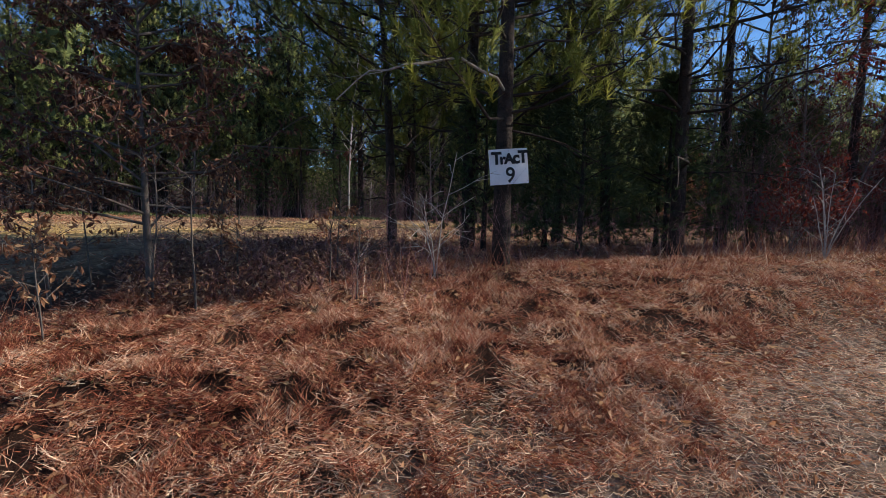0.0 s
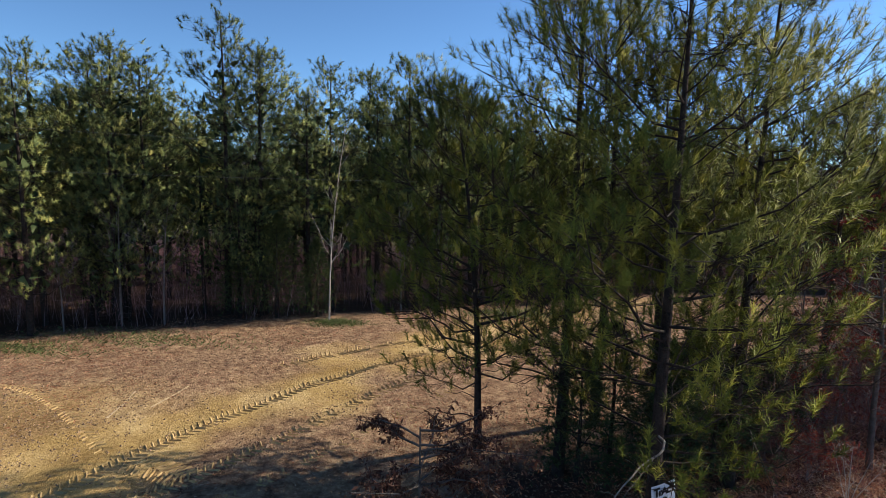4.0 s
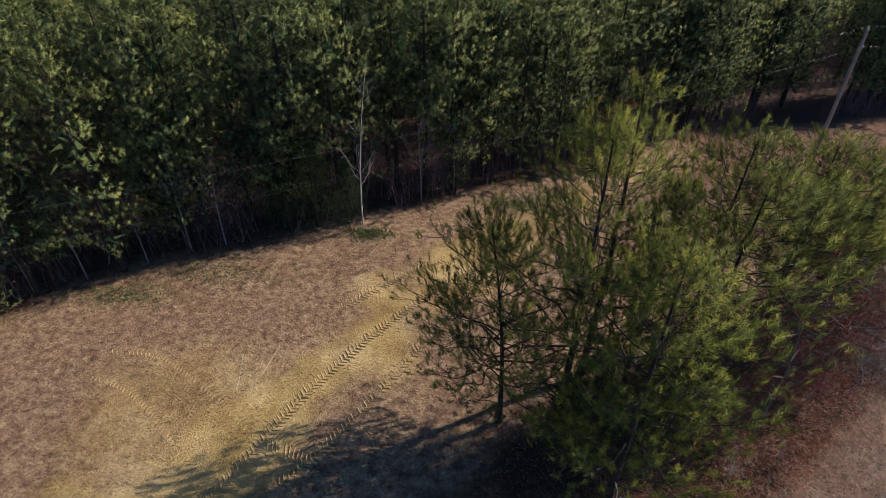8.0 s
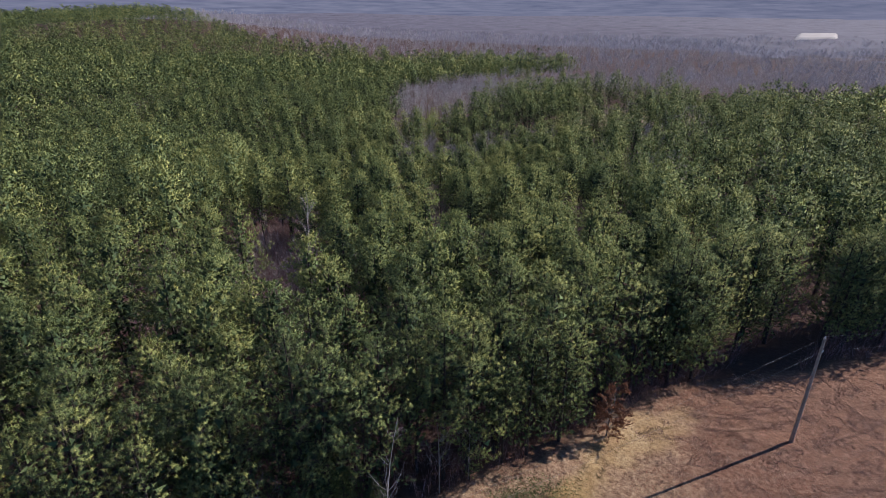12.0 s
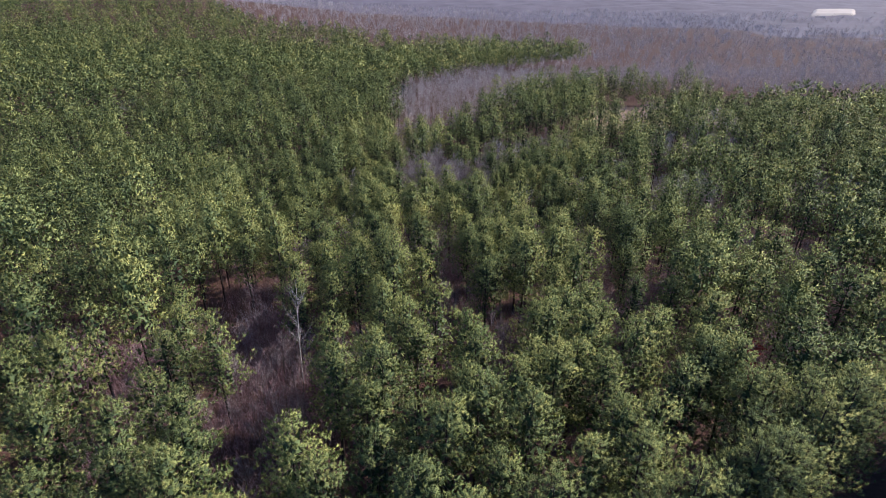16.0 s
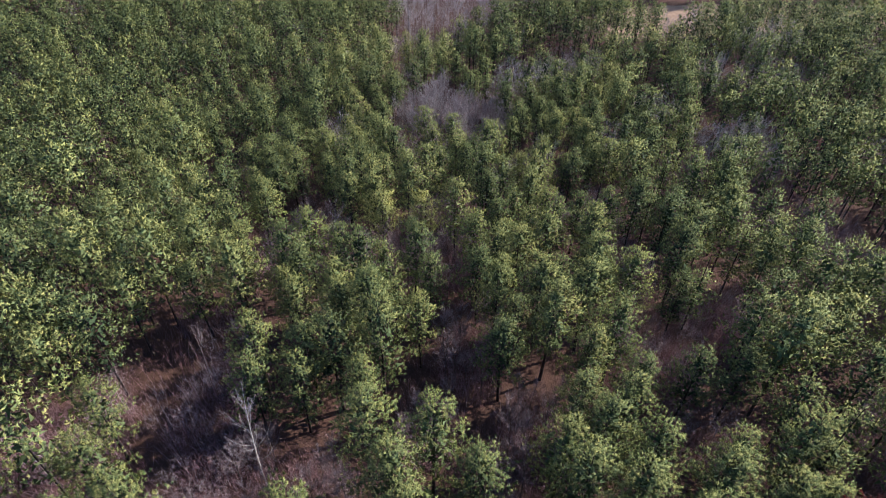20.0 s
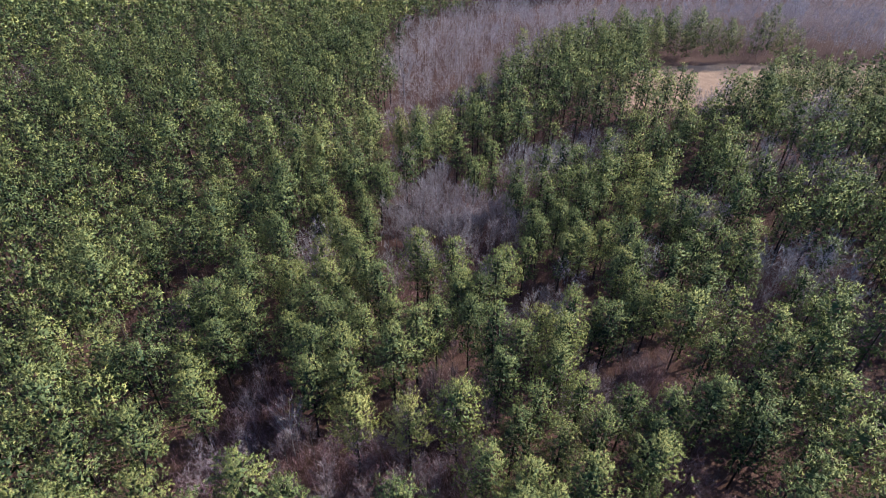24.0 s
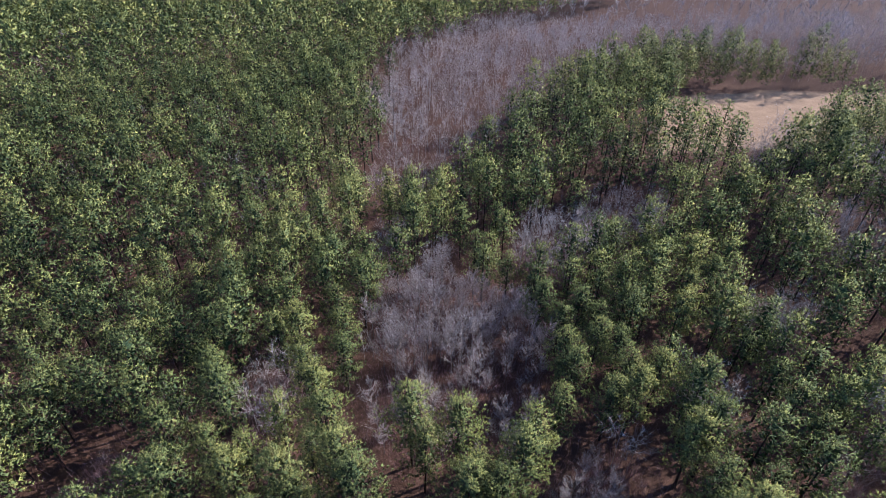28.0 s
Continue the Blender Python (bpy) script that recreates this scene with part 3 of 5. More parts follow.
def joined(name, templates, x, y, scale, tall, tint, mat, label, category, leaf_only=True, trunk_mat=None):
    """Many trees as one object: rotated and scaled copies of template arrays."""
    rng = np.random.default_rng(len(x))
    V, F, T, N, base = [], [], [], [], 0
    z = ground_z(x, y, False)
    which = rng.integers(0, len(templates), len(x))
    turn = rng.uniform(0, 6.283, len(x))
    for k, (v, f, t, *nrm) in enumerate(templates):
        s = which == k
        if not s.any():
            continue
        c, sn = np.cos(turn[s])[:, None], np.sin(turn[s])[:, None]
        px = (v[None, :, 0] * c - v[None, :, 1] * sn) * scale[s][:, None] + x[s][:, None]
        py = (v[None, :, 0] * sn + v[None, :, 1] * c) * scale[s][:, None] + y[s][:, None]
        pz = v[None, :, 2] * (scale[s] * tall[s])[:, None] + z[s][:, None] - 0.1
        V.append(np.stack([px, py, pz], -1).reshape(-1, 3))
        if nrm:
            q = nrm[0][None]
            N.append(np.stack([q[..., 0] * c - q[..., 1] * sn, q[..., 0] * sn + q[..., 1] * c, np.repeat(q[..., 2], len(c), 0)], -1).reshape(-1, 3))
        F.append((f[None] + (np.arange(s.sum()) * len(v))[:, None, None] + base).reshape(-1, f.shape[1]))
        T.append((t[None] + tint[s][:, None]).ravel())
        base += s.sum() * len(v)
    me = mesh_of(name, np.concatenate(V), np.concatenate(F), mat, {"tint": np.concatenate(T)}, normals=np.concatenate(N) if N else None)
    return tagged(new(name, me), label, category, kind="stuff")


def as_tris(quads):
    return np.concatenate([quads[:, [0, 1, 2]], quads[:, [0, 2, 3]]])


def stick(h, r, rng):
    v, f = tubes([(np.array([[0, 0, 0], [0, 0, h * 0.5], [0, 0, h * 0.93]]), [r, r * 0.7, r * 0.2])], 4)
    return v, as_tris(f), np.full(len(v), 0.4)


# Wood-wide positions.
rng = np.random.default_rng(11)
px, py = scattered(-700, 420, 8, 900, 5.1, 0.32, rng)
keep = in_view(px, py) & is_pine(px, py) & ~((py > 560) & (px > -180))
px, py = px[keep], py[keep]
share = bare_share(px, py)
roll_ = rng.uniform(0, 1, len(px))
bare = roll_ < share * 0.92 + 0.012
corridor, _ = to_line(px, py, [(-7, 2), (-11, 40), (-16, 112), (-18, 150)])
pine_x, pine_y, pine_d = px[~bare], py[~bare], corridor[~bare]
bare_x, bare_y, bare_d = px[bare], py[bare], corridor[bare]
# the pines nearest to the way are things; the rest are one wood
order = np.argsort(pine_d - 18 * (pine_y < 62))
chosen = np.zeros(len(pine_x), bool)
chosen[order[:270]] = True

EDGE = thing_tree("pine", [pine_parts(50 + i, 15.0, c, sp, 11, 5, 14, 26, 0.23, 0.028, 0.20, 0.85, bare_low=4, point=3.0, foot=0.8, fill=0.45, shade_core=90, twigs=True, ragged=0.55, fan=0.7) for i, (c, sp) in enumerate(((0.14, 3.3), (0.30, 3.2), (0.40, 3.1)))], BARK, NEEDLES)
WOOD = thing_tree("pine", [pine_parts(60 + i, 15.0, 0.28 + 0.03 * i, 3.3, 11, 5, 18, 18, 0.23, 0.048, 0.16, 0.80, point=2.4, foot=0.75, shade_core=200, ragged=0.66, fan=0.75, fill=0.5) for i in range(4)], BARK, NEEDLES)
line_here = np.interp(pine_x, [p[0] for p in TREELINE], [p[1] for p in TREELINE])
for x, y, l in zip(pine_x[chosen], pine_y[chosen], line_here[chosen]):
    edge = y - l < 9 or to_line(x, y, LANE)[0] < 6
    plant("pine_tree", EDGE[0] if edge and x > 10 else (EDGE if edge else WOOD)[rng.integers(0, 3)], x, y, rng.uniform(0, 6.28), rng.uniform(0.93, 1.06) if y < 70 else rng.uniform(0.82, 1.14), "tall loblolly pine with a green needled crown", "pine tree", "pines of the wood", tall=rng.uniform(0.86, 1.0))

for x in np.r_[np.arange(-36, 80, 2.4), np.arange(12, 70, 2.6)]:
    x = float(x + rng.uniform(-0.8, 0.8))
    y = float(np.interp(x, [p[0] for p in TREELINE], [p[1] for p in TREELINE])) + rng.uniform(0.6, 3.2 if x < 16 else 9.0) - (1.2 if -4 < x < 9 else 0.0)
    if to_line(x, y, LANE)[0] > 2.0 and math.hypot(x - 4.3, y - 41.6) > 2.6:
        plant("pine_tree", EDGE[0 if -4 < x < 9 or x > 12 and rng.uniform() < 0.85 else rng.integers(0, 3) * (x > -17)], x, y, rng.uniform(0, 6.28), rng.uniform(0.84, 1.04), "loblolly pine needled low down at the clearing's edge", "pine tree", "pines at the wood's edge", tall=rng.uniform(0.86, 1.0))
for i in range(34):
    x = rng.uniform(-36, 30)
    y = float(np.interp(x, [p[0] for p in TREELINE], [p[1] for p in TREELINE])) + rng.uniform(-0.3, 3.0)
    if to_line(x, y, LANE)[0] > 4 and abs(x + 12.7) > 1.5:
        plant("young_pine", EDGE[rng.integers(0, 2)], x, y, rng.uniform(0, 6.28), rng.uniform(0.3, 0.6), "young bushy pine at the edge of the clearing", "pine tree", "young pines at the edge")
for x, y, turn, size in ((-24.9, 24.2, 0.4, 0.82), (-28.2, 22.0, 2.1, 0.74), (-22.4, 26.6, 4.0, 0.7), (-17.2, 30.4, 1.2, 0.62)):
    plant("pine_tree", EDGE[0], x, y, turn, size, "loblolly pine needled almost to the ground beside the sand", "pine tree", "pines at the wood's edge", tall=0.95)
mid = ~chosen & (pine_y < 212) & (pine_d < 58)
low = ~chosen & ~mid & (pine_y < 330) & (pine_d < 150)
far = ~chosen & ~mid & ~low & ((pine_y < 420) | (lattice(pine_x, pine_y, 9) < 0.4))
def tones(x, y):
    return 0.26 * (vnoise(x, y, 9, 51) - 0.5) + 0.36 * (lattice(np.round(x * 3), np.round(y * 3), 5) - 0.5) - 0.04
MID_T = [pine_parts(70 + i, 15.0, 0.31, 3.3, 9, 5, 14, 6, 0.29, 0.11, 0.16, 0.80, point=2.4, foot=0.75, shade_core=150, ragged=0.66, fan=0.75, fill=0.5)[1] for i in range(5)]
LOW_T = [pine_parts(80 + i, 15.0, 0.34, 3.3, 8, 5, 8, 4, 0.40, 0.20, 0.18, 0.80, point=2.4, foot=0.75, shade_core=70, ragged=0.66, fan=0.75, fill=0.5)[1] for i in range(5)]
FAR_T = [pine_parts(90 + i, 15.0, 0.38, 3.1, 6, 4, 3, 3, 0.85, 0.42, 0.3, 0.75, point=2.3, foot=0.75, shade_core=34, upright=0.5)[1] for i in range(4)]
by_field = ~chosen & ~mid & (pine_x > 25) & (pine_x < 190) & (pine_y > 272) & (pine_y < 345)
low, far = low & ~by_field, far & ~by_field
FULL_T = [pine_parts(86 + i, 15.0, 0.16, 3.0, 11, 5, 9, 3, 0.46, 0.17, 0.3, 0.75, point=2.6, shade_core=70)[1] for i in range(3)]
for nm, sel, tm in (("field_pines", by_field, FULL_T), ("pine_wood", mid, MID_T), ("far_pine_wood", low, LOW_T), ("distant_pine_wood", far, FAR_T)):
    x, y = pine_x[sel], pine_y[sel]
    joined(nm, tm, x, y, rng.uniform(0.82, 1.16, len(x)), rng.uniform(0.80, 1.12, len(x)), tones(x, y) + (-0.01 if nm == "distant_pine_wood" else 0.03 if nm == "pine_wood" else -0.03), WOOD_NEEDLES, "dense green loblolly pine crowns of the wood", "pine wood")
fx0 = np.sort(rng.uniform(52, 190, 60))
fy0 = np.interp(fx0, [29, 58, 84, 120, 190], [238, 243, 251, 262, 272]) - rng.uniform(2.5, 14.0, 60)
k = vnoise(fx0, fy0, 13, 118) > 0.3
joined("field_edge_pines", FULL_T, fx0[k], fy0[k], rng.uniform(0.75, 1.0, k.sum()), rng.uniform(0.85, 1.05, k.sum()), tones(fx0[k], fy0[k]) - 0.06, WOOD_NEEDLES, "pines standing before the open field", "pine wood")
x, y = pine_x[mid | low], pine_y[mid | low]
joined("pine_trunks", [stick(14, 0.16, rng)], x, y, np.ones(len(x)), rng.uniform(0.85, 1.05, len(x)), np.zeros(len(x)), BARK, "straight brown trunks of the pine wood", "tree trunks")

# Bare hardwoods among and beyond the pines.
gxx, gyy = scattered(-60, 240, 140, 340, 3.6, 0.4, rng)
wxx, wyy = gxx + 9 * (vnoise(gxx, gyy, 9, 23) - 0.5), gyy + 12 * (vnoise(gxx, gyy, 11, 24) - 0.5)
k = (inside(wxx, wyy, GREY_WEDGE) | inside(wxx, wyy, BARE_PATCH)) & in_view(gxx, gyy) & ~inside(gxx, gyy, FIELD)
gxx, gyy = gxx[k], gyy[k]
mx, my = scattered(-36, 0, 147, 192, 3.0, 0.45, rng)
k = inside(mx + 9 * (vnoise(mx, my, 9, 23) - 0.5), my + 12 * (vnoise(mx, my, 11, 24) - 0.5), BARE_PATCH) & (vnoise(mx, my, 5, 27) > 0.36)
gxx, gyy = np.r_[gxx, mx[k]], np.r_[gyy, my[k]]
mx, my = scattered(-50, 90, 60, 232, 3.0, 0.45, rng)
k = (bare_share(mx, my) > 0.45) & ~inside(mx, my, FIELD) & ~inside(mx, my, BARE_PATCH) & in_view(mx, my)
gxx, gyy = np.r_[gxx, mx[k]], np.r_[gyy, my[k]]
BARE_T = thing_tree("bare", [bare_parts(100 + i, 12.5, 2.4, 30, 46, 0.020, 0.005, 0.6, 0.18) for i in range(4)], OAK_BARK, BROWN_TWIG)
GREY_T = thing_tree("bare", [bare_parts(104 + i, 12.5, 2.4, 30, 46, 0.024, 0.005, 0.6, 0.18) for i in range(4)], GREY_BARK, TWIG)
bd = np.r_[bare_d, to_line(gxx, gyy, [(-11, 40), (-18, 150)])[0] - 30 * inside(gxx, gyy, BARE_PATCH)]
ax, ay = np.r_[bare_x, gxx], np.r_[bare_y, gyy]
order = np.argsort(bd)
first = np.zeros(len(ax), bool)
first[order[:300]] = True
for x, y in zip(ax[first], ay[first]):
    plant("bare_tree", (BARE_T if y < 140 else GREY_T)[rng.integers(0, 4)], x, y, rng.uniform(0, 6.28), rng.uniform(0.40, 0.80) if y < 165 else rng.uniform(0.5, 1.0), "leafless grey hardwood tree with fine upright twigs", "bare tree", "bare trees of the wood")
def bare_joined(i, h, s, forks, tw, rib):
    _, (v, f, t) = bare_parts(i, h, s, forks, tw, rib, fan=1.0)
    tv, tf = tubes([(np.array([[0, 0, 0], [0.1, 0, h * 0.5], [0, 0.15, h * 0.9]]), [0.032, 0.026, 0.01])], 3)
    tr = as_tris(tf)
    return np.concatenate([tv, v]), np.concatenate([tr, f + len(tv)]), np.r_[np.full(len(tv), 0.55), t]
close = ~first & (ay < 150)
joined("brown_bare_wood", [bare_joined(125 + i, 11.5, 3.0, 16, 24, 0.022) for i in range(4)], ax[close], ay[close], rng.uniform(0.4, 0.8, close.sum()), np.ones(close.sum()), 0.3 * (vnoise(ax[close], ay[close], 12, 61) - 0.4), BROWN_TWIG, "brown leafless hardwoods in gaps of the pine wood", "bare wood")
rest = ~first & ~close & (ay < 345)
joined("bare_wood", [bare_joined(120 + i, 11.5, 3.2, 12, 18, 0.042) for i in range(4)], ax[rest], ay[rest], rng.uniform(0.55, 1.1, rest.sum()), np.ones(rest.sum()), 0.3 * (vnoise(ax[rest], ay[rest], 12, 61) - 0.4) + 0.1, TWIG, "grey leafless hardwoods standing close together", "bare wood")
fx, fy = scattered(-560, 800, 240, 950, 11.5, 0.45, rng)
k = in_view(fx, fy, 30) & ~((fx > 335) & (fx < 500) & (fy > 690) & (fy < 840)) & ~inside(fx, fy, FAR_PINES) & ~inside(fx, fy, FIELD)
k |= inside(fx, fy, GREY_WEDGE) & ((fy >= 338) | (fx > 238))
fx, fy = fx[k], fy[k]
joined("far_bare_wood", [bare_joined(130 + i, 13, 4.6, 6, 12, 0.16) for i in range(4)], fx, fy, rng.uniform(0.8, 1.2, len(fx)), rng.uniform(0.9, 1.2, len(fx)), 0.3 * (vnoise(fx, fy, 30, 62) - 0.4) + 0.12, TWIG, "wide grey leafless hardwood forest of the valley", "bare wood")

# Distant canopy and ridges.
def far_sheet(name, near_r, far_r, mat, label, height, cells=(220, 60), bumps=6.0):
    a, q = np.meshgrid(np.linspace(radians(-62), radians(62), cells[0]), np.linspace(0, 1, cells[1]))
    rr = near_r + (far_r - near_r) * q ** 1.3
    x, y = np.sin(a) * rr, np.cos(a) * rr
    z = height(x, y, a, rr) + bumps * vnoise(x, y, rr.mean() * 0.012, 71)
    idx = np.arange(x.size).reshape(x.shape)
    quads = np.stack([idx[:-1, :-1], idx[:-1, 1:], idx[1:, 1:], idx[1:, :-1]], -1).reshape(-1, 4)
    return tagged(new(name, mesh_of(name, np.stack([x, y, z], -1).reshape(-1, 3), quads, mat, None, True)), label, "distance", kind="structure")
CANOPY = plain("far_canopy", (0.075, 0.064, 0.074), (0.15, 0.126, 0.145), 0.03, 1.0, 0.25, 2.0, 0.0, 0.15)
far_sheet("far_canopy", 780, 1900, CANOPY, "grey leafless forest far across the valley", lambda x, y, a, r: -23 + 13 * smooth(780, 1150, r) + 10 * vnoise(x, y, 400, 72) * smooth(900, 1300, r) + 10 * smooth(1200, 1900, r), (260, 110), 3.0)
# Haze is painted in: blue base colour and a faint glow of the ridges.
RIDGE, nt, p = material("painted_blue_haze", 1.0, spec=0.0)
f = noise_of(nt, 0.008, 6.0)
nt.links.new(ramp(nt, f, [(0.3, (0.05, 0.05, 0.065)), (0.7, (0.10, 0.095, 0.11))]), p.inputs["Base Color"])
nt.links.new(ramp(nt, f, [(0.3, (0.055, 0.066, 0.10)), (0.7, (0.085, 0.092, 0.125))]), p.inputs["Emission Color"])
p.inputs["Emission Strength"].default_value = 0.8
far_sheet("backdrop", 1850, 4300, RIDGE, "wooded ridges on the horizon with painted blue haze", lambda x, y, a, r: -4 + (74 + 26 * vnoise(a * 40, a * 0, 7, 73) + 22 * smooth(-0.15, -0.5, a)) * smooth(1900, 4000, r), (300, 30), 4.0)

# a pale open field on a rise across the valley
fu, fw = np.meshgrid(np.linspace(0, 1, 22), np.linspace(0, 1, 14))
fxx, fyy = 460 + 76 * fu + 53 * fw, 910 + 90 * fw
edge = np.minimum(np.minimum(fu, 1 - fu) * 6, np.minimum(fw, 1 - fw) * 6)
fzz = -25 + 13 * smooth(780, 1150, np.hypot(fxx, fyy)) + 10 * vnoise(fxx, fyy, 400, 72) * smooth(900, 1300, np.hypot(fxx, fyy)) + 6.0 * smooth(0, 1, edge) + 0.4 * vnoise(fxx, fyy, 15, 75)
idx = np.arange(fxx.size).reshape(fxx.shape)
PALE_FIELD = plain("pale_field", (0.36, 0.30, 0.25), (0.48, 0.41, 0.35), 0.08, 1.0, 0.2, 0.3, 0.0, 1.5)
far_field = tagged(new("far_field", mesh_of("far_field", np.stack([fxx, fyy, fzz], -1).reshape(-1, 3), np.stack([idx[:-1, :-1], idx[:-1, 1:], idx[1:, 1:], idx[1:, :-1]], -1).reshape(-1, 4), PALE_FIELD, None, True)), "pale open field across the valley", "field", kind="structure")


# ---- the strip between road and clearing ----
def at(name, x, y, label, category, group="", kind=""):
    root = new(name)
    root.empty_display_size = 0.2
    root.location = (x, y, drop(x, y))
    return tagged(root, label, category, group, kind)


HERO = [(-3.0, 14.6, 12.7, 4.4, 0.18, 0.0), (-5.0, 15.4, 9.3, 3.8, 0.22, -0.09), (-1.74, 11.47, 11.2, 3.4, 0.20, 0.0), (1.05, 14.4, 11.6, 3.9, 0.22, 0.01), (-1.4, 18.0, 12.6, 3.0, 0.34, 0.0),
        (2.5, 17.9, 11.2, 3.2, 0.54, 0.0), (4.9, 17.6, 9.4, 3.0, 0.56, 0.0), (6.6, 20.4, 10.0, 2.9, 0.55, 0.0), (8.9, 20.8, 8.7, 2.8, 0.50, 0.0), (10.8, 23.0, 8.0, 2.6, 0.34, 0.0), (-0.2, 16.2, 10.4, 2.4, 0.40, 0.0)]
for i, (x, y, h, spread, low, lean) in enumerate(HERO):
    (tv, tf), (v, f, tint, nrm) = pine_parts(200 + i, h, low, spread, 12, 5, 22 if i < 3 else 14 if i < 4 else 10, 56, 0.19, 0.0115, 0.24, 0.80, lean, 1 if i == 2 else 4, 2.0, 0.8, fill=0.4, fan=0.55, upright=1.1, twigs=True, bend=0.0 if i == 2 else 0.012, ragged=0.6)
    plant("pine_tree", (mesh_of("trunk", tv, tf, BARK, None, True), mesh_of("crown", v, f, NEAR_NEEDLES, {"tint": tint}, normals=nrm)), x, y, 0.0, 1.0, "roadside loblolly pine with long open limbs and needle tufts", "pine tree", "pines beside the road")


def leaf_cloud(rng, roots, ways, size, fold=0.25):
    """Folded leaves: two triangles each."""
    n = len(roots)
    ways = unit(ways)
    side = unit(np.cross(ways, rng.normal(size=(n, 3))))
    up = np.cross(side, ways)
    L = size * rng.uniform(0.6, 1.3, n)[:, None]
    mid = roots + ways * L * 0.55
    v = np.stack([roots, mid + side * L * 0.21 + up * L * fold * 0.5, roots + ways * L, mid - side * L * 0.21 + up * L * fold * 0.5], 1).reshape(-1, 3)
    b = np.arange(n) * 4
    f = np.concatenate([np.stack([b, b + 1, b + 2], -1), np.stack([b, b + 2, b + 3], -1)])
    return v, f


def leafy(seed, h, spread, forks, leaves, size, stems=1, droop=0.0, low=0.25, r0=0.012, sub=2, wave=0.05):
    """A young broadleaf: stems with limbs, and its hanging leaves."""
    rng = np.random.default_rng(seed)
    lines, R, W = [], [], []
    k = np.linspace(0, 1, 5)
    for st in range(stems):
        a0 = rng.uniform(0, 6.283)
        tip = np.array([math.cos(a0), math.sin(a0), 0]) * h * (0.08 if stems == 1 else rng.uniform(0.15, 0.45))
        hh = h * (1 if st == 0 else rng.uniform(0.6, 0.95))
        stem = tip * (k ** 1.4)[:, None] + np.array([0, 0, 1.0]) * (hh * k)[:, None] + rng.normal(size=(5, 3)) * 0.015 * h * k[:, None]
        lines.append((stem, r0 * h * (1 - 0.85 * k) + 0.003))
        for b in range(forks):
            t = rng.uniform(low, 1.0)
            base = np.array([np.interp(t, k, stem[:, i]) for i in range(3)])
            a = rng.uniform(0, 6.283)
            out = np.array([math.cos(a), math.sin(a), 0])
            length = spread * rng.uniform(0.5, 1.1) * (1.15 - 0.6 * t)
            s = np.linspace(0, 1, 4)[:, None]
            pts = base + out * length * s + np.array([0, 0, 1.0]) * length * ((0.55 - droop) * s - droop * 0.5 * s * s) + rng.normal(size=(4, 3)) * wave * length * s
            lines.append((pts, r0 * h * 0.32 * (1 - 0.8 * s[:, 0]) + 0.002))
            for w in range(sub):
                u0 = rng.uniform(0.3, 0.9)
                b0 = np.array([np.interp(u0, s[:, 0], pts[:, i]) for i in range(3)])
                tw = b0 + unit(out + rng.normal(size=3) * 0.7) * length * rng.uniform(0.2, 0.5) * np.linspace(0, 1, 3)[:, None]
                lines.append((tw, [0.004, 0.003, 0.0015]))
                u = rng.uniform(0, 1, leaves // 2)[:, None]
                R.append(tw[0] * (1 - u) + tw[2] * u)
            u = rng.uniform(0.3, 1.05, leaves)
            R.append(np.stack([np.interp(u, s[:, 0], pts[:, i]) for i in range(3)], -1) + rng.normal(size=(leaves, 3)) * 0.03)
    R = np.concatenate(R)
    W = rng.normal(size=R.shape) * 0.6 + np.array([0, 0, -0.55])
    tube = tubes(lines, 5)
    if leaves == 0:
        return tube, None
    v, f = leaf_cloud(rng, R, W, size)
    return tube, (v, f, np.repeat(np.clip(rng.normal(0.42, 0.25, len(R)), 0, 1), 4))


def shrub(name, seed, x, y, h, spread, forks, leaves, size, bark, leafmat, label, category, group="", stems=1, droop=0.0, low=0.25, r0=0.012, stem_name="stem", sub=2, wave=0.05):
    tube, lv = leafy(seed, h, spread, forks, leaves, size, stems, droop, low, r0, sub, wave)
    root = at(name, x, y, label, category, group)
    part(stem_name, mesh_of(stem_name, *tube, bark, None, True), root)
    if lv:
        part("foliage", mesh_of("foliage", lv[0], lv[1], leafmat, {"tint": lv[2]}), root)
    return root


PALE_STEM = plain("pale_stem", (0.25, 0.22, 0.20), (0.52, 0.47, 0.43), 12.0, 0.9, 0.3, 0.005)
# oaks that keep their dry leaves
shrub("oak_tree", 301, -5.75, 8.95, 3.9, 2.2, 36, 40, 0.085, OAK_BARK, OAK_LEAF, "young oak holding curled brown dead leaves", "oak tree", low=0.2, r0=0.014, droop=0.2, stem_name="trunk", sub=8, wave=0.16)
shrub("oak_tree", 303, 5.0, 15.4, 6.8, 3.2, 34, 26, 0.10, OAK_BARK, RED_LEAF, "slender oak with dark red autumn leaves", "oak tree", low=0.35, droop=0.05, stem_name="trunk", sub=7, wave=0.15)
shrub("oak_tree", 304, 8.6, 17.8, 5.6, 2.6, 30, 24, 0.10, OAK_BARK, OAK_LEAF, "slender oak with red-brown leaves", "oak tree", low=0.3, droop=0.0, stem_name="trunk", sub=7, wave=0.15)
shrub("oak_tree", 305, 2.9, 16.6, 5.8, 2.4, 26, 22, 0.09, OAK_BARK, OAK_LEAF, "slender oak with red-brown leaves", "oak tree", low=0.4, droop=0.0, stem_name="trunk", sub=7, wave=0.15)
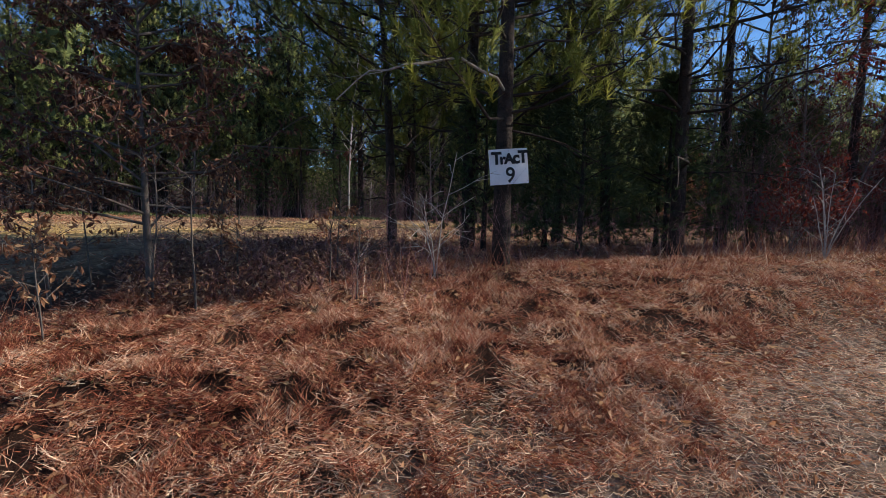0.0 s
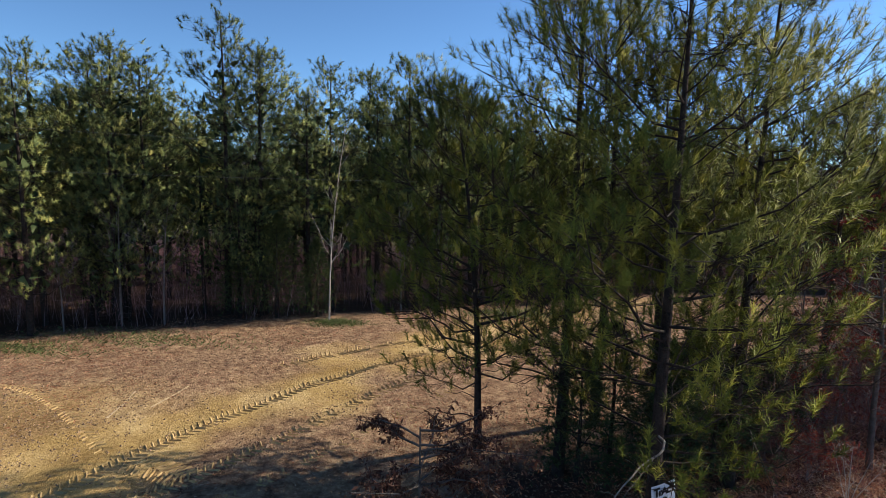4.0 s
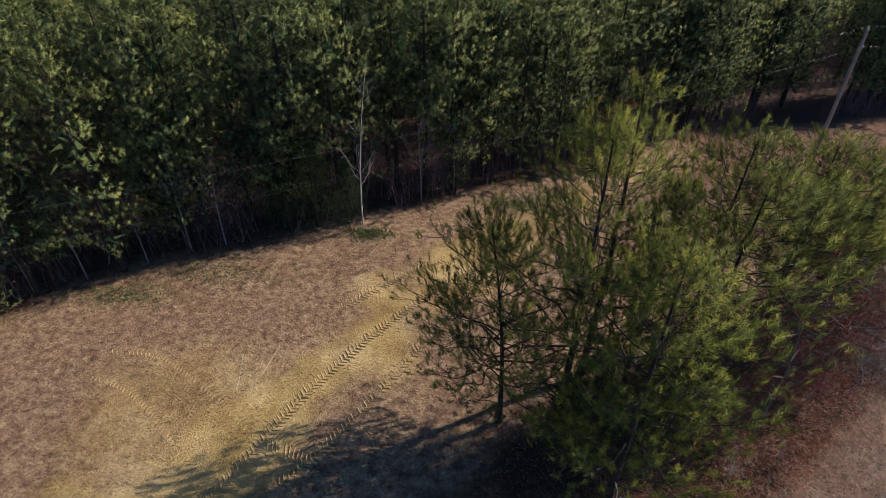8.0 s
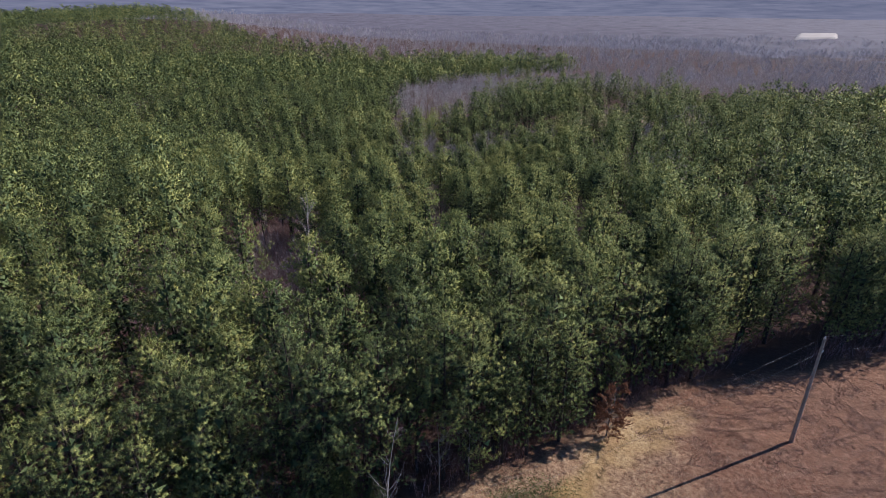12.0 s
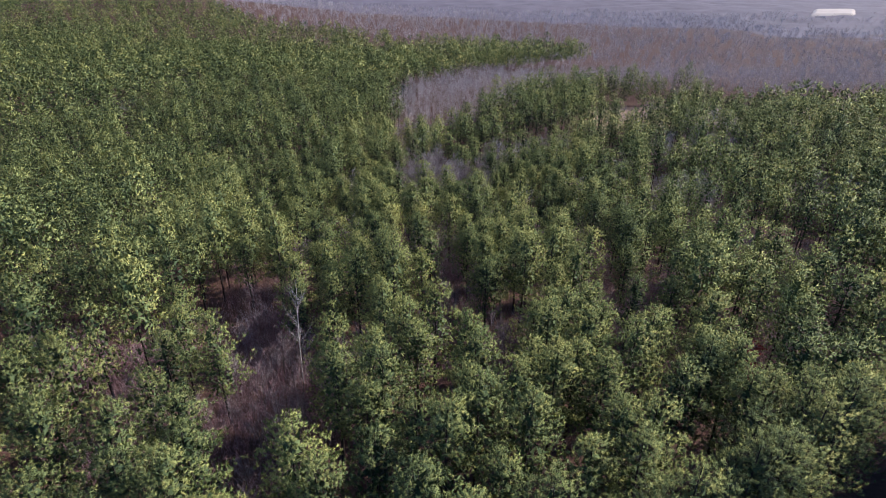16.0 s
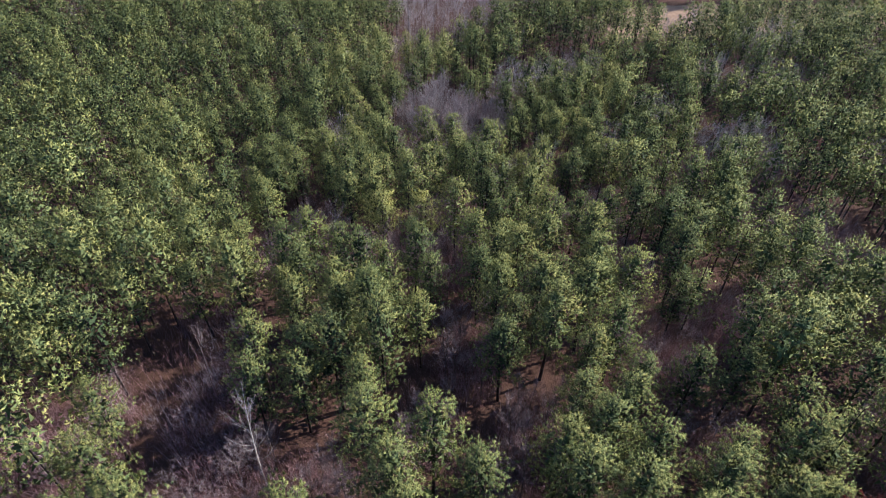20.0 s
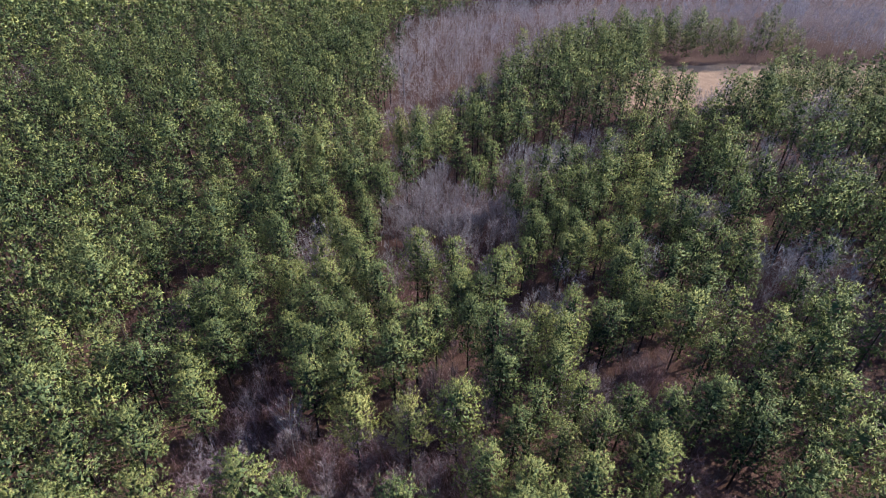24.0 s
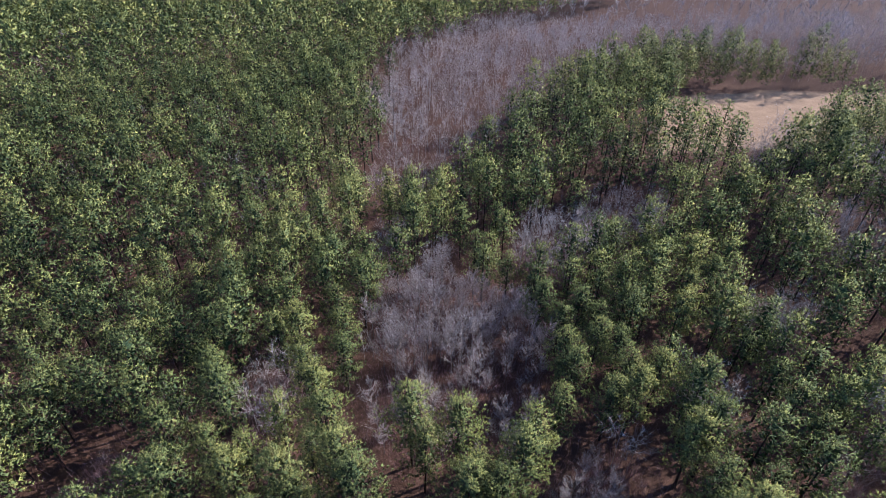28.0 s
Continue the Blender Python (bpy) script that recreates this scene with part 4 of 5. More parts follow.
for i, (x, y, h) in enumerate([(-4.45, 8.2, 1.5), (-6.6, 8.3, 1.3), (-4.95, 9.6, 1.4), (-3.9, 10.4, 1.2), (-6.0, 10.6, 1.6), (-5.2, 7.1, 1.0), (-5.4, 8.6, 1.7), (-7.0, 9.2, 1.5), (-3.5, 9.4, 1.0), (-2.9, 8.9, 0.8)]):
    shrub("sapling", 320 + i, x, y, h, 0.65, 12, 8 if i % 3 else 0, 0.085, OAK_BARK, DRY_LEAF, "thin dark sapling with curled brown leaves" if i % 3 else "thin leafless grey sapling on the bank", "sapling", "saplings on the bank", low=0.3, r0=0.008)
for i, (x, y, h) in enumerate([(6.3, 18.0, 3.4), (4.2, 16.4, 2.2), (9.6, 19.6, 3.0), (12.6, 21.6, 2.8), (7.6, 16.9, 1.9), (3.0, 14.6, 1.4), (4.6, 17.4, 4.0), (7.3, 19.0, 4.0), (8.5, 18.7, 3.4), (10.7, 21.0, 3.6), (5.7, 16.5, 2.6), (11.5, 20.7, 2.0)]):
    shrub("red_shrub", 340 + i, x, y, h, 1.0, 20, 14, 0.08, GREY_BARK, RED_LEAF, "bushy shrub with small deep red leaves", "shrub", "red shrubs", 3, low=0.3, r0=0.008)
shrub("bare_shrub", 350, -2.42, 10.3, 1.6, 0.75, 7, 0, 0.1, PALE_STEM, DRY_LEAF, "pale leafless splayed shrub before the sign", "shrub", stems=3, low=0.3, r0=0.0036)
shrub("bare_shrub", 351, 3.1, 13.3, 1.5, 0.5, 3, 0, 0.1, PALE_STEM, DRY_LEAF, "pale leafless many-stemmed shrub on the bank", "shrub", stems=6, low=0.25, r0=0.0045)
shrub("bare_shrub", 352, 5.2, 14.0, 1.2, 0.5, 8, 3, 0.07, GREY_BARK, RED_LEAF, "low shrub with a few red leaves", "shrub", stems=5, low=0.25, r0=0.0045)


def cedar(seed, x, y, h, spread, label="dark green cedar bushy down to the ground", name="cedar_tree", mat=CEDAR, boost=0.0):
    rng = np.random.default_rng(seed)
    n = int(1300 * h / 4)
    t = rng.uniform(0.03, 1, n) ** 0.8
    a = rng.uniform(0, 6.283, n)
    rad = spread * (1 - t ** 1.6) ** 0.8 * rng.uniform(0.35, 1.05, n) * (0.45 + 1.0 * vnoise(np.cos(a) * 2 + t * h * 0.9 + seed, np.sin(a) * 2, 0.9, seed))
    R = np.stack([np.cos(a) * rad, np.sin(a) * rad, t * h + 0.1], -1)
    W = unit(np.stack([np.cos(a), np.sin(a), 0.7 + 0 * a], -1) + rng.normal(size=(n, 3)) * 0.4)
    shade = np.clip(rng.normal(0.42 + boost, 0.18, n), 0, 1)
    R, W = np.repeat(R, 9, 0), unit(np.repeat(W, 9, 0) + rng.normal(size=(n * 9, 3)) * 0.5)
    v, f = blades(R, W, rng.uniform(0.08, 0.24, n * 9), rng.uniform(0.014, 0.028, n * 9), rng)
    tube = tubes([(np.array([[0, 0, 0], [0.03, 0, h * 0.5], [0, 0.02, h * 0.96]]), [0.02 * h, 0.012 * h, 0.01])] + [(np.array([[0, 0, z], [math.cos(b) * spread * 0.4, math.sin(b) * spread * 0.4, z + 0.2], [math.cos(b) * spread * 0.7, math.sin(b) * spread * 0.7, z + 0.3]]), [0.02, 0.012, 0.004]) for z, b in zip(rng.uniform(0.2, h * 0.6, 8), rng.uniform(0, 6.28, 8))], 6)
    root = at(name, x, y, label, "cedar" if name == "cedar_tree" else "bush")
    part("trunk", mesh_of("trunk", *tube, BARK, None, True), root)
    part("crown", mesh_of("crown", v, f, mat, {"tint": np.repeat(np.repeat(shade, 9), 3)}), root)


for i, (x, y, h, s) in enumerate([(0.9, 16.7, 3.2, 1.3), (12.7, 24.3, 4.6, 2.1), (-15.6, 29.4, 5.4, 1.9), (-17.6, 29.2, 3.6, 1.5), (16.3, 29.2, 3.2, 1.5), (-13.6, 29.9, 4.2, 1.2), (-2.6, 14.3, 3.2, 1.5), (-0.7, 13.9, 3.6, 1.4), (0.9, 15.0, 3.4, 1.5), (-1.5, 15.6, 3.6, 1.5), (9.2, 19.6, 4.6, 2.0), (2.7, 16.4, 2.8, 1.4), (4.3, 18.4, 3.2, 1.5)]):
    cedar(400 + i, x, y, h, s)
cedar(420, -29.4, 19.4, 3.0, 1.7, "rounded yellow-green evergreen bush at the wood's edge", "evergreen_bush", NEEDLES, 0.1)

# the slim pale birch at the edge, and the bare tall tree in the wood
def single_bare(seed, x, y, h, spread, label, bark, forks=14, twigs=14, ribbon=0.012, r0=0.009, name="bare_tree"):
    (tv, tf), (v, f, t) = bare_parts(seed, h, spread, forks, twigs, ribbon, r0, 0.8, 0.28)
    root = at(name, x, y, label, "bare tree")
    part("trunk", mesh_of("trunk", tv, tf, bark, None, True), root)
    part("crown", mesh_of("crown", v, f, TWIG, {"tint": t + 0.1}), root)


single_bare(430, -12.75, 29.2, 11.0, 1.3, "slim pale-barked leafless tree at the wood's edge", PALE_STEM, 16, 12, 0.010, 0.0040)
single_bare(431, -30.5, 72.8, 14.5, 2.6, "tall pale leafless tree among the pines", PALE_STEM, 24, 30, 0.016, 0.006)
single_bare(432, -37.5, 243, 17.0, 5.2, "large spreading leafless grey tree", GREY_BARK, 30, 34, 0.035, 0.010)
single_bare(433, -34.0, 116.5, 12.0, 2.6, "pale leafless tree leaning among pines", PALE_STEM, 22, 30, 0.018, 0.006)
for i, (x, y, h) in enumerate([(-26.5, 23.4, 6.0), (-28.6, 22.2, 5.0), (-24.0, 25.0, 4.5), (-20.5, 27.2, 6.5), (-9.5, 33.0, 7.5), (-7.4, 34.6, 6.0), (-22.3, 26.6, 7.0)]):
    single_bare(440 + i, x, y, h, 1.8, "small leafless grey tree at the wood's edge", GREY_BARK, 14, 12, 0.010, 0.008)
for i, (x, y, h) in enumerate([(3.7, 16.6, 6.0), (5.9, 18.2, 6.6), (7.6, 18.6, 5.4), (9.6, 20.2, 5.8), (2.0, 16.9, 7.0), (11.6, 22.9, 4.6)]):
    single_bare(480 + i, x, y, h, 1.5, "slender leafless grey tree between the roadside pines", GREY_BARK, 16, 12, 0.006, 0.006)
shrub("brown_tree", 460, 4.3, 40.6, 5.2, 1.7, 44, 70, 0.14, GREY_BARK, DRY_LEAF, "small tree thick with dry red-brown leaves", "tree", low=0.1, stem_name="trunk", sub=5, wave=0.12)
shrub("red_tree", 461, 20.1, 70.4, 11.0, 2.2, 50, 40, 0.22, GREY_BARK, RED_LEAF, "tall tree with dull red leaves in the wood", "tree", low=0.4, stem_name="trunk")
for i, (x, y) in enumerate([(-4.0, 134.2), (-25.6, 115), (-19.5, 115)]):
    (tv, tf), (v, f, tint, nrm) = pine_parts(470 + i, 13.0, 0.4, 3.0, 9, 5, 20, 8, 0.28, 0.06, 0.28, 0.8, point=3.2, shade_core=120)
    plant("pine_tree", (mesh_of("trunk", tv, tf, BARK, None, True), mesh_of("crown", v, f, NEEDLES, {"tint": tint + 0.38}, normals=nrm)), x, y, 0, 1, "pine with a pale yellow-green crown", "pine tree", "yellowish pines")

# dead limb that arches beside the sign tree
limb = at("dead_branch", -1.9, 11.3, "bleached dead branch arching from the sign's pine", "branch")
limb.location = (0, 0, 0)
def dead_twig(name, line3, thick):
    line3 = np.array(line3)
    part(name, mesh_of(name, *tubes([(line3, np.linspace(thick, 0.3 * thick, len(line3)))], 7), DEAD_WOOD, None, True), limb)


dead_twig("limb", [(-1.75, 11.36, 2.74), (-1.78, 10.98, 2.83), (-1.93, 10.6, 2.86), (-2.12, 10.25, 2.95), (-2.3, 10.14, 2.91), (-2.5, 10.0, 2.84), (-2.66, 9.8, 2.80), (-2.85, 9.65, 2.70), (-3.0, 9.45, 2.66), (-3.1, 9.35, 2.55), (-3.3, 9.2, 2.30)], 0.023)
dead_twig("side_limb", [(-2.2, 10.2, 2.93), (-2.45, 9.9, 2.84), (-2.74, 9.6, 2.72), (-2.88, 9.46, 2.64), (-3.03, 9.3, 2.58), (-3.22, 9.22, 2.54), (-3.45, 9.1, 2.39)], 0.006)
for a, b, c in (((-2.5, 10.0, 2.84), (-2.56, 9.96, 2.98), (-2.72, 9.86, 3.10)), ((-2.3, 10.14, 2.91), (-2.34, 10.1, 2.72), (-2.30, 10.06, 2.56)), ((-2.85, 9.65, 2.70), (-2.9, 9.62, 2.60), (-2.86, 9.55, 2.44)),
                ((-3.0, 9.45, 2.66), (-3.12, 9.4, 2.74), (-3.3, 9.36, 2.77)), ((-3.1, 9.35, 2.55), (-3.12, 9.3, 2.36), (-3.2, 9.26, 2.12)), ((-2.74, 9.6, 2.72), (-2.86, 9.5, 2.80), (-3.05, 9.42, 2.84)),
                ((-3.03, 9.3, 2.58), (-3.14, 9.28, 2.68), (-3.2, 9.2, 2.80)), ((-1.93, 10.6, 2.86), (-2.0, 10.5, 3.02), (-2.14, 10.46, 3.16)), ((-3.22, 9.22, 2.54), (-3.34, 9.14, 2.58), (-3.5, 9.1, 2.55))):
    dead_twig("side_twig", (a, b, c), 0.0032)

# ---- the sign ----
SIGN_TL, SIGN_TR, SIGN_W, SIGN_H = Vector((-1.90, 11.10, 1.87)), Vector((-1.39, 11.37, 1.92)), 0.577, 0.50
right = (SIGN_TR - SIGN_TL).normalized()
up = Vector((0, 0, 1)) - right * right.z
up.normalize()
out = right.cross(up)
sign = new("tract_sign")
sign.matrix_world = Matrix.Translation(SIGN_TL - up * SIGN_H) @ Matrix((right, up, out)).transposed().to_4x4()
tagged(sign, "white hand-painted lot sign nailed to a pine", "sign")
bm = bmesh.new()
bmesh.ops.create_grid(bm, x_segments=12, y_segments=10, size=0.5)
for v in bm.verts:
    u, w = v.co.x + 0.5, v.co.y + 0.5
    v.co = Vector((u * SIGN_W, w * SIGN_H, 0.012 * math.sin(u * 3.1) + 0.006 * math.sin(w * 5)))
ext = bmesh.ops.extrude_face_region(bm, geom=bm.faces[:])
bmesh.ops.translate(bm, verts=[g for g in ext["geom"] if isinstance(g, bmesh.types.BMVert)], vec=(0, 0, 0.004))
board = part("board", bm_mesh("board", bm, SIGN_WHITE), sign)
for text, x, y, size in (("T", 0.035, 0.295, 0.235), ("r", 0.155, 0.295, 0.2), ("A", 0.225, 0.295, 0.2), ("c", 0.345, 0.295, 0.235), ("T", 0.43, 0.30, 0.235), ("9", 0.225, 0.03, 0.30)):
    cu = bpy.data.curves.new("lettering", "FONT")
    cu.body, cu.size, cu.offset, cu.extrude = text, size, 0.010 if text != "9" else 0.004, 0.001
    cu.materials.append(PAINT_BLACK)
    t = part("lettering", cu, board, "thick black painted letter" if text != "9" else "thick black painted numeral")
    t.location = (x, y, 0.026)
for x, y in ((0.29, 0.47), (0.29, 0.02)):
    bm = bmesh.new()
    bmesh.ops.create_cone(bm, cap_ends=True, segments=10, radius1=0.006, radius2=0.005, depth=0.006)
    nail = part("nail", bm_mesh("nail", bm, STEEL), board)
    nail.location = (x, y, 0.022)

# ---- the pole and its wires ----
PX, PY = 19.75, 40.85
pole = at("utility_pole", PX, PY, "weathered round wooden utility pole standing on red soil", "utility pole")
PZ = drop(PX, PY)
H = 10.6
k = np.linspace(0, 1, 14)
lean = np.stack([-0.02 * H * k, -0.012 * H * k, H * k - 0.3], -1)
part("post", mesh_of("post", *tubes([(lean, 0.155 - 0.055 * k)], 14), POLE_WOOD, None, True), pole)
bm = bmesh.new()
bmesh.ops.create_cone(bm, cap_ends=True, segments=14, radius1=0.102, radius2=0.09, depth=0.05)
cap = part("cap", bm_mesh("cap", bm, POLE_WOOD), pole)
cap.location = (-0.02 * H, -0.012 * H, H - 0.285)
top = Vector((PX - 0.02 * H, PY - 0.012 * H, PZ + H - 0.3))
for dz, nm in ((0.08, "pin_insulator"), (-1.15, "side_insulator")):
    bm = bmesh.new()
    for z0, r in ((0, 0.035), (0.04, 0.06), (0.07, 0.035), (0.1, 0.06), (0.13, 0.03)):
        bmesh.ops.create_cone(bm, cap_ends=True, segments=12, radius1=r, radius2=r * 0.8, depth=0.04, matrix=Matrix.Translation((0, 0, z0)))
    ins = part(nm, bm_mesh(nm, bm, CERAMIC), pole)
    ins.location = (-0.02 * H + (0.0 if dz > 0 else 0.16), -0.012 * H, H - 0.3 + dz)
bm = bmesh.new()
bmesh.ops.create_cube(bm, size=1, matrix=Matrix.Translation((0.08 - 0.02 * H, -0.012 * H, H - 1.5)) @ Matrix.Diagonal((0.2, 0.05, 0.05, 1)))
part("bracket", bm_mesh("bracket", bm, STEEL), pole)
part("ground_wire", mesh_of("ground_wire", *tubes([(lean[3:] + np.array([0.0, -0.125, 0]), np.full(11, 0.006))], 5), WIRE, None, True), pole)
ALONG = Vector((42.0, 24.8, 0)).normalized()
for dz, off in ((0.2, 0.0), (-1.1, 0.16)):
    for sgn, span, rise in ((-1, 75.0, 0.6), (1, 70.0, -1.0)):
        d = ALONG * sgn if sgn < 0 else Vector((0.96, 0.28, 0)).normalized()
        s = np.linspace(0, 1, 40)
        a = np.array(top) + np.array([off, 0, dz])
        line3 = a + np.outer(s * span, np.array(d)) + np.outer(rise * s - 4 * 1.1 * s * (1 - s), [0, 0, 1.0])
        w = tagged(new("power_line", mesh_of("power_line", *tubes([(line3, np.full(40, 0.003))], 5), WIRE, None, True)), "thin grey overhead wire strung from the pole", "wire", "overhead wires")

# ---- tracks in the sand ----
def resample(pts, step):
    pts = np.array(pts, float)
    for _ in range(2):
        pts = np.concatenate([pts[:1], *[np.stack([0.75 * a + 0.25 * b, 0.25 * a + 0.75 * b]) for a, b in zip(pts[:-1], pts[1:])], pts[-1:]])
    arc = np.r_[0, np.cumsum(np.hypot(*np.diff(pts, axis=0).T))]
    s = np.arange(0, arc[-1], step)
    p = np.stack([np.interp(s, arc, pts[:, 0]), np.interp(s, arc, pts[:, 1])], -1)
    t = np.gradient(p, axis=0)
    return p, t / np.hypot(*t.T)[:, None]


def tread(pts, width, step, height, rng, gap=0.0, slant=0.5):
    """Slanting soil bars pressed up between tyre lugs."""
    p, t = resample(pts, step)
    keep = rng.uniform(size=len(p)) > gap
    p, t = p[keep], t[keep]
    n = np.stack([-t[:, 1], t[:, 0]], -1)
    V, F = [], []
    for side in (-1, 1):
        for j in range(len(p)):
            a = p[j] + t[j] * (step * 0.5 if side > 0 else 0)
            bar = n[j] * side * width / 2 + t[j] * slant * width / 2
            w = step * rng.uniform(0.5, 0.72)
            h = 0.85 * height * rng.uniform(0.6, 1.2)
            c = np.array([a - t[j] * w / 2, a + t[j] * w / 2, a + bar + t[j] * w / 2, a + bar - t[j] * w / 2]) + rng.normal(size=(4, 2)) * 0.012
            z = ground_z(c[:, 0], c[:, 1])
            m = (c[[0, 3]] + c[[1, 2]]) / 2
            mz = ground_z(m[:, 0], m[:, 1]) + h
            base = len(V) * 6
            V.append(np.r_[np.c_[c, z - 0.02], np.c_[m, mz]])
            F += [[base, base + 1, base + 4], [base + 1, base + 2, base + 5], [base + 1, base + 5, base + 4], [base + 2, base + 3, base + 5], [base + 3, base, base + 4], [base + 3, base + 4, base + 5]]
    return np.concatenate(V), np.array(F)


trng = np.random.default_rng(91)
CLOD = plain("clodded_sand", (0.24, 0.15, 0.06), (0.52, 0.37, 0.18), 3.0, 0.95, 0.5, 0.01)
DARK_CLOD = plain("clodded_soil", (0.17, 0.098, 0.065), (0.36, 0.22, 0.15), 3.0, 0.95, 0.5, 0.01)
TRACKS = [([(-15.6, 11.2), (-14.4, 13.3), (-13.7, 15.3), (-12.0, 18.3), (-9.9, 21.4), (-7.5, 24.2), (-5.3, 26.4), (-1.2, 30.5)], 0.55, 0.20, 0.045, CLOD, 0.03),
          ([(-13.0, 12.2), (-11.4, 14.2), (-10.5, 15.6), (-8.6, 19.2), (-6.2, 22.4), (-4.2, 25.2), (-1.4, 28.6), (0.6, 32)], 0.55, 0.20, 0.045, CLOD, 0.12),
          ([(-12.8, 21.6), (-9.7, 25.2), (-5.3, 27.8), (-1.6, 31.2), (0, 33.0)], 0.6, 0.22, 0.04, CLOD, 0.15),
          ([(-14.0, 14.2), (-13.0, 14.0), (-12.2, 13.6)], 0.9, 0.2, 0.05, CLOD, 0.1),
          ([(2.5, 35.5), (5.0, 39.2), (7.4, 41.4), (10.6, 42.4)], 0.5, 0.26, 0.05, CLOD, 0.3),
          ([(0.5, 33.6), (1.8, 37.0), (4.6, 40.6)], 0.5, 0.26, 0.05, CLOD, 0.3),
          ([(-22.6, 18.4), (-20.8, 18.35), (-19.3, 17.85), (-17.0, 16.3), (-14.9, 14.7)], 0.40, 0.2, 0.034, CLOD, 0.12),
          ([(-23.0, 17.0), (-20.6, 16.4), (-18.2, 14.6), (-16.6, 12.9)], 0.40, 0.2, 0.032, CLOD, 0.15),
          ([(-11.6, 11.4), (-9.6, 14.2), (-7.6, 17.6), (-5.0, 21.2), (-2.6, 24.4)], 0.4, 0.22, 0.03, CLOD, 0.35),
          ([(-22.8, 19.8), (-19.5, 20.6), (-16.8, 21.8)], 0.5, 0.25, 0.025, DARK_CLOD, 0.3),
          ([(8, 36.2), (14, 35.6), (20, 37.5), (27, 41)], 0.5, 0.22, 0.022, DARK_CLOD, 0.12),
          ([(9, 33.6), (15, 33.2), (22, 35.2), (30, 40)], 0.5, 0.22, 0.022, DARK_CLOD, 0.12),
          ([(10, 40.4), (14, 37.8), (18, 36.8)], 0.5, 0.22, 0.025, DARK_CLOD, 0.12),
          ([(11, 43.2), (15, 41.6), (18.5, 42.6), (24, 45)], 0.6, 0.22, 0.033, DARK_CLOD, 0.12),
          ([(12, 44.6), (16, 43.4), (22, 46)], 0.6, 0.22, 0.033, DARK_CLOD, 0.12),
          ([(13, 31.5), (18, 32.0), (25, 35.5), (32, 41)], 0.5, 0.22, 0.025, DARK_CLOD, 0.12),
          ([(12, 38.8), (17, 39.0), (24, 41.2), (30, 44.5)], 0.5, 0.22, 0.025, DARK_CLOD, 0.12)]
for pts, w, step, h, m, gap in TRACKS:
    v, f = tread(pts, w, step, h, trng, gap)
    tagged(new("tyre_track", mesh_of("tyre_track", v, f, m)), "tyre track of pressed-up sandy bars in the clearing", "tyre track", "tyre tracks", "stuff")


def scrape(pts, width, height, m, label):
    """A low ridge of scraped soil."""
    p, t = resample(pts, 0.12)
    n = np.stack([-t[:, 1], t[:, 0]], -1)
    u = np.linspace(-1, 1, 5)
    w = width * (0.7 + 0.6 * vnoise(p[:, 0], p[:, 1], 0.4, 95))[:, None]
    x, y = p[:, :1] + n[:, :1] * u * w, p[:, 1:] + n[:, 1:] * u * w
    z = ground_z(x, y) + height * (1 - u * u) * (0.5 + vnoise(x, y, 0.2, 96)) - 0.012 * np.abs(u)
    idx = np.arange(x.size).reshape(x.shape)
    q = np.stack([idx[:-1, :-1], idx[:-1, 1:], idx[1:, 1:], idx[1:, :-1]], -1).reshape(-1, 4)
    tagged(new("soil_ridge", mesh_of("soil_ridge", np.stack([x, y, z], -1).reshape(-1, 3), q, m)), label, "soil ridge", "soil ridges")


PALE = plain("pale_sand", (0.30, 0.22, 0.12), (0.52, 0.40, 0.26), 4.0, 0.95, 0.5, 0.01)
scrape([(-16.4, 18.4), (-16.15, 17.4), (-16.0, 16.4)], 0.055, 0.012, PALE, "pale sand scraped into a short ridge")
scrape([(-14.9, 19.1), (-15.05, 18.1), (-15.2, 17.3)], 0.045, 0.012, PALE, "pale sand scraped into a short ridge")
# ---- grass, litter and brush ----
def cover(name, n, region, length, width, lift, mat, tint, label, category, rng, heap=0.0):
    x, y = region(n, rng)
    z = ground_z(x, y) + rng.uniform(0.0, 0.05, len(x)) + heap * smooth(0.45, 0.85, vnoise(x, y, 0.28, 115))
    a = rng.uniform(0, 6.283, len(x))
    up_ = np.clip(rng.normal(lift(x, y), 0.22), -0.15, 3.0)
    W = np.stack([np.cos(a), np.sin(a), up_], -1)
    L = rng.uniform(*length, len(x))
    v, f = blades(np.stack([x, y, z], -1), W, L, rng.uniform(*width, len(x)), rng)
    t = np.clip(tint(x, y) + rng.normal(0, 0.34, len(x)), 0, 1)
    tagged(new(name, mesh_of(name, v, f, mat, {"tint": np.repeat(t, 3)})), label, category, kind="stuff")


def bank_area(n, rng):
    x, y = rng.uniform(-16, 20, n * 4), rng.uniform(1.0, 26, n * 4)
    d, _ = to_line(x, y, BANK_LINE)
    side = y > np.interp(x, [q[0] for q in BANK_LINE], [q[1] for q in BANK_LINE]) - 1.0
    reach = np.hypot(x + 1.5, y - 3.0)
    w = side * smooth(1.9, 3.1, d + vnoise(x, y, 1.0, 81) - 0.5) * (0.08 + 0.92 * smooth(0.28, 0.5, vnoise(x, y, 0.2, 106))) * smooth(9.5, 7.6, d + (vnoise(x, y, 1.6, 82) - 0.5) * 2) * np.clip(5.5 / (reach + 0.5), 0.12, 1) ** 1.6 * smooth(-6.9, -5.0, x)
    k = rng.uniform(size=len(x)) < w
    return x[k], y[k]


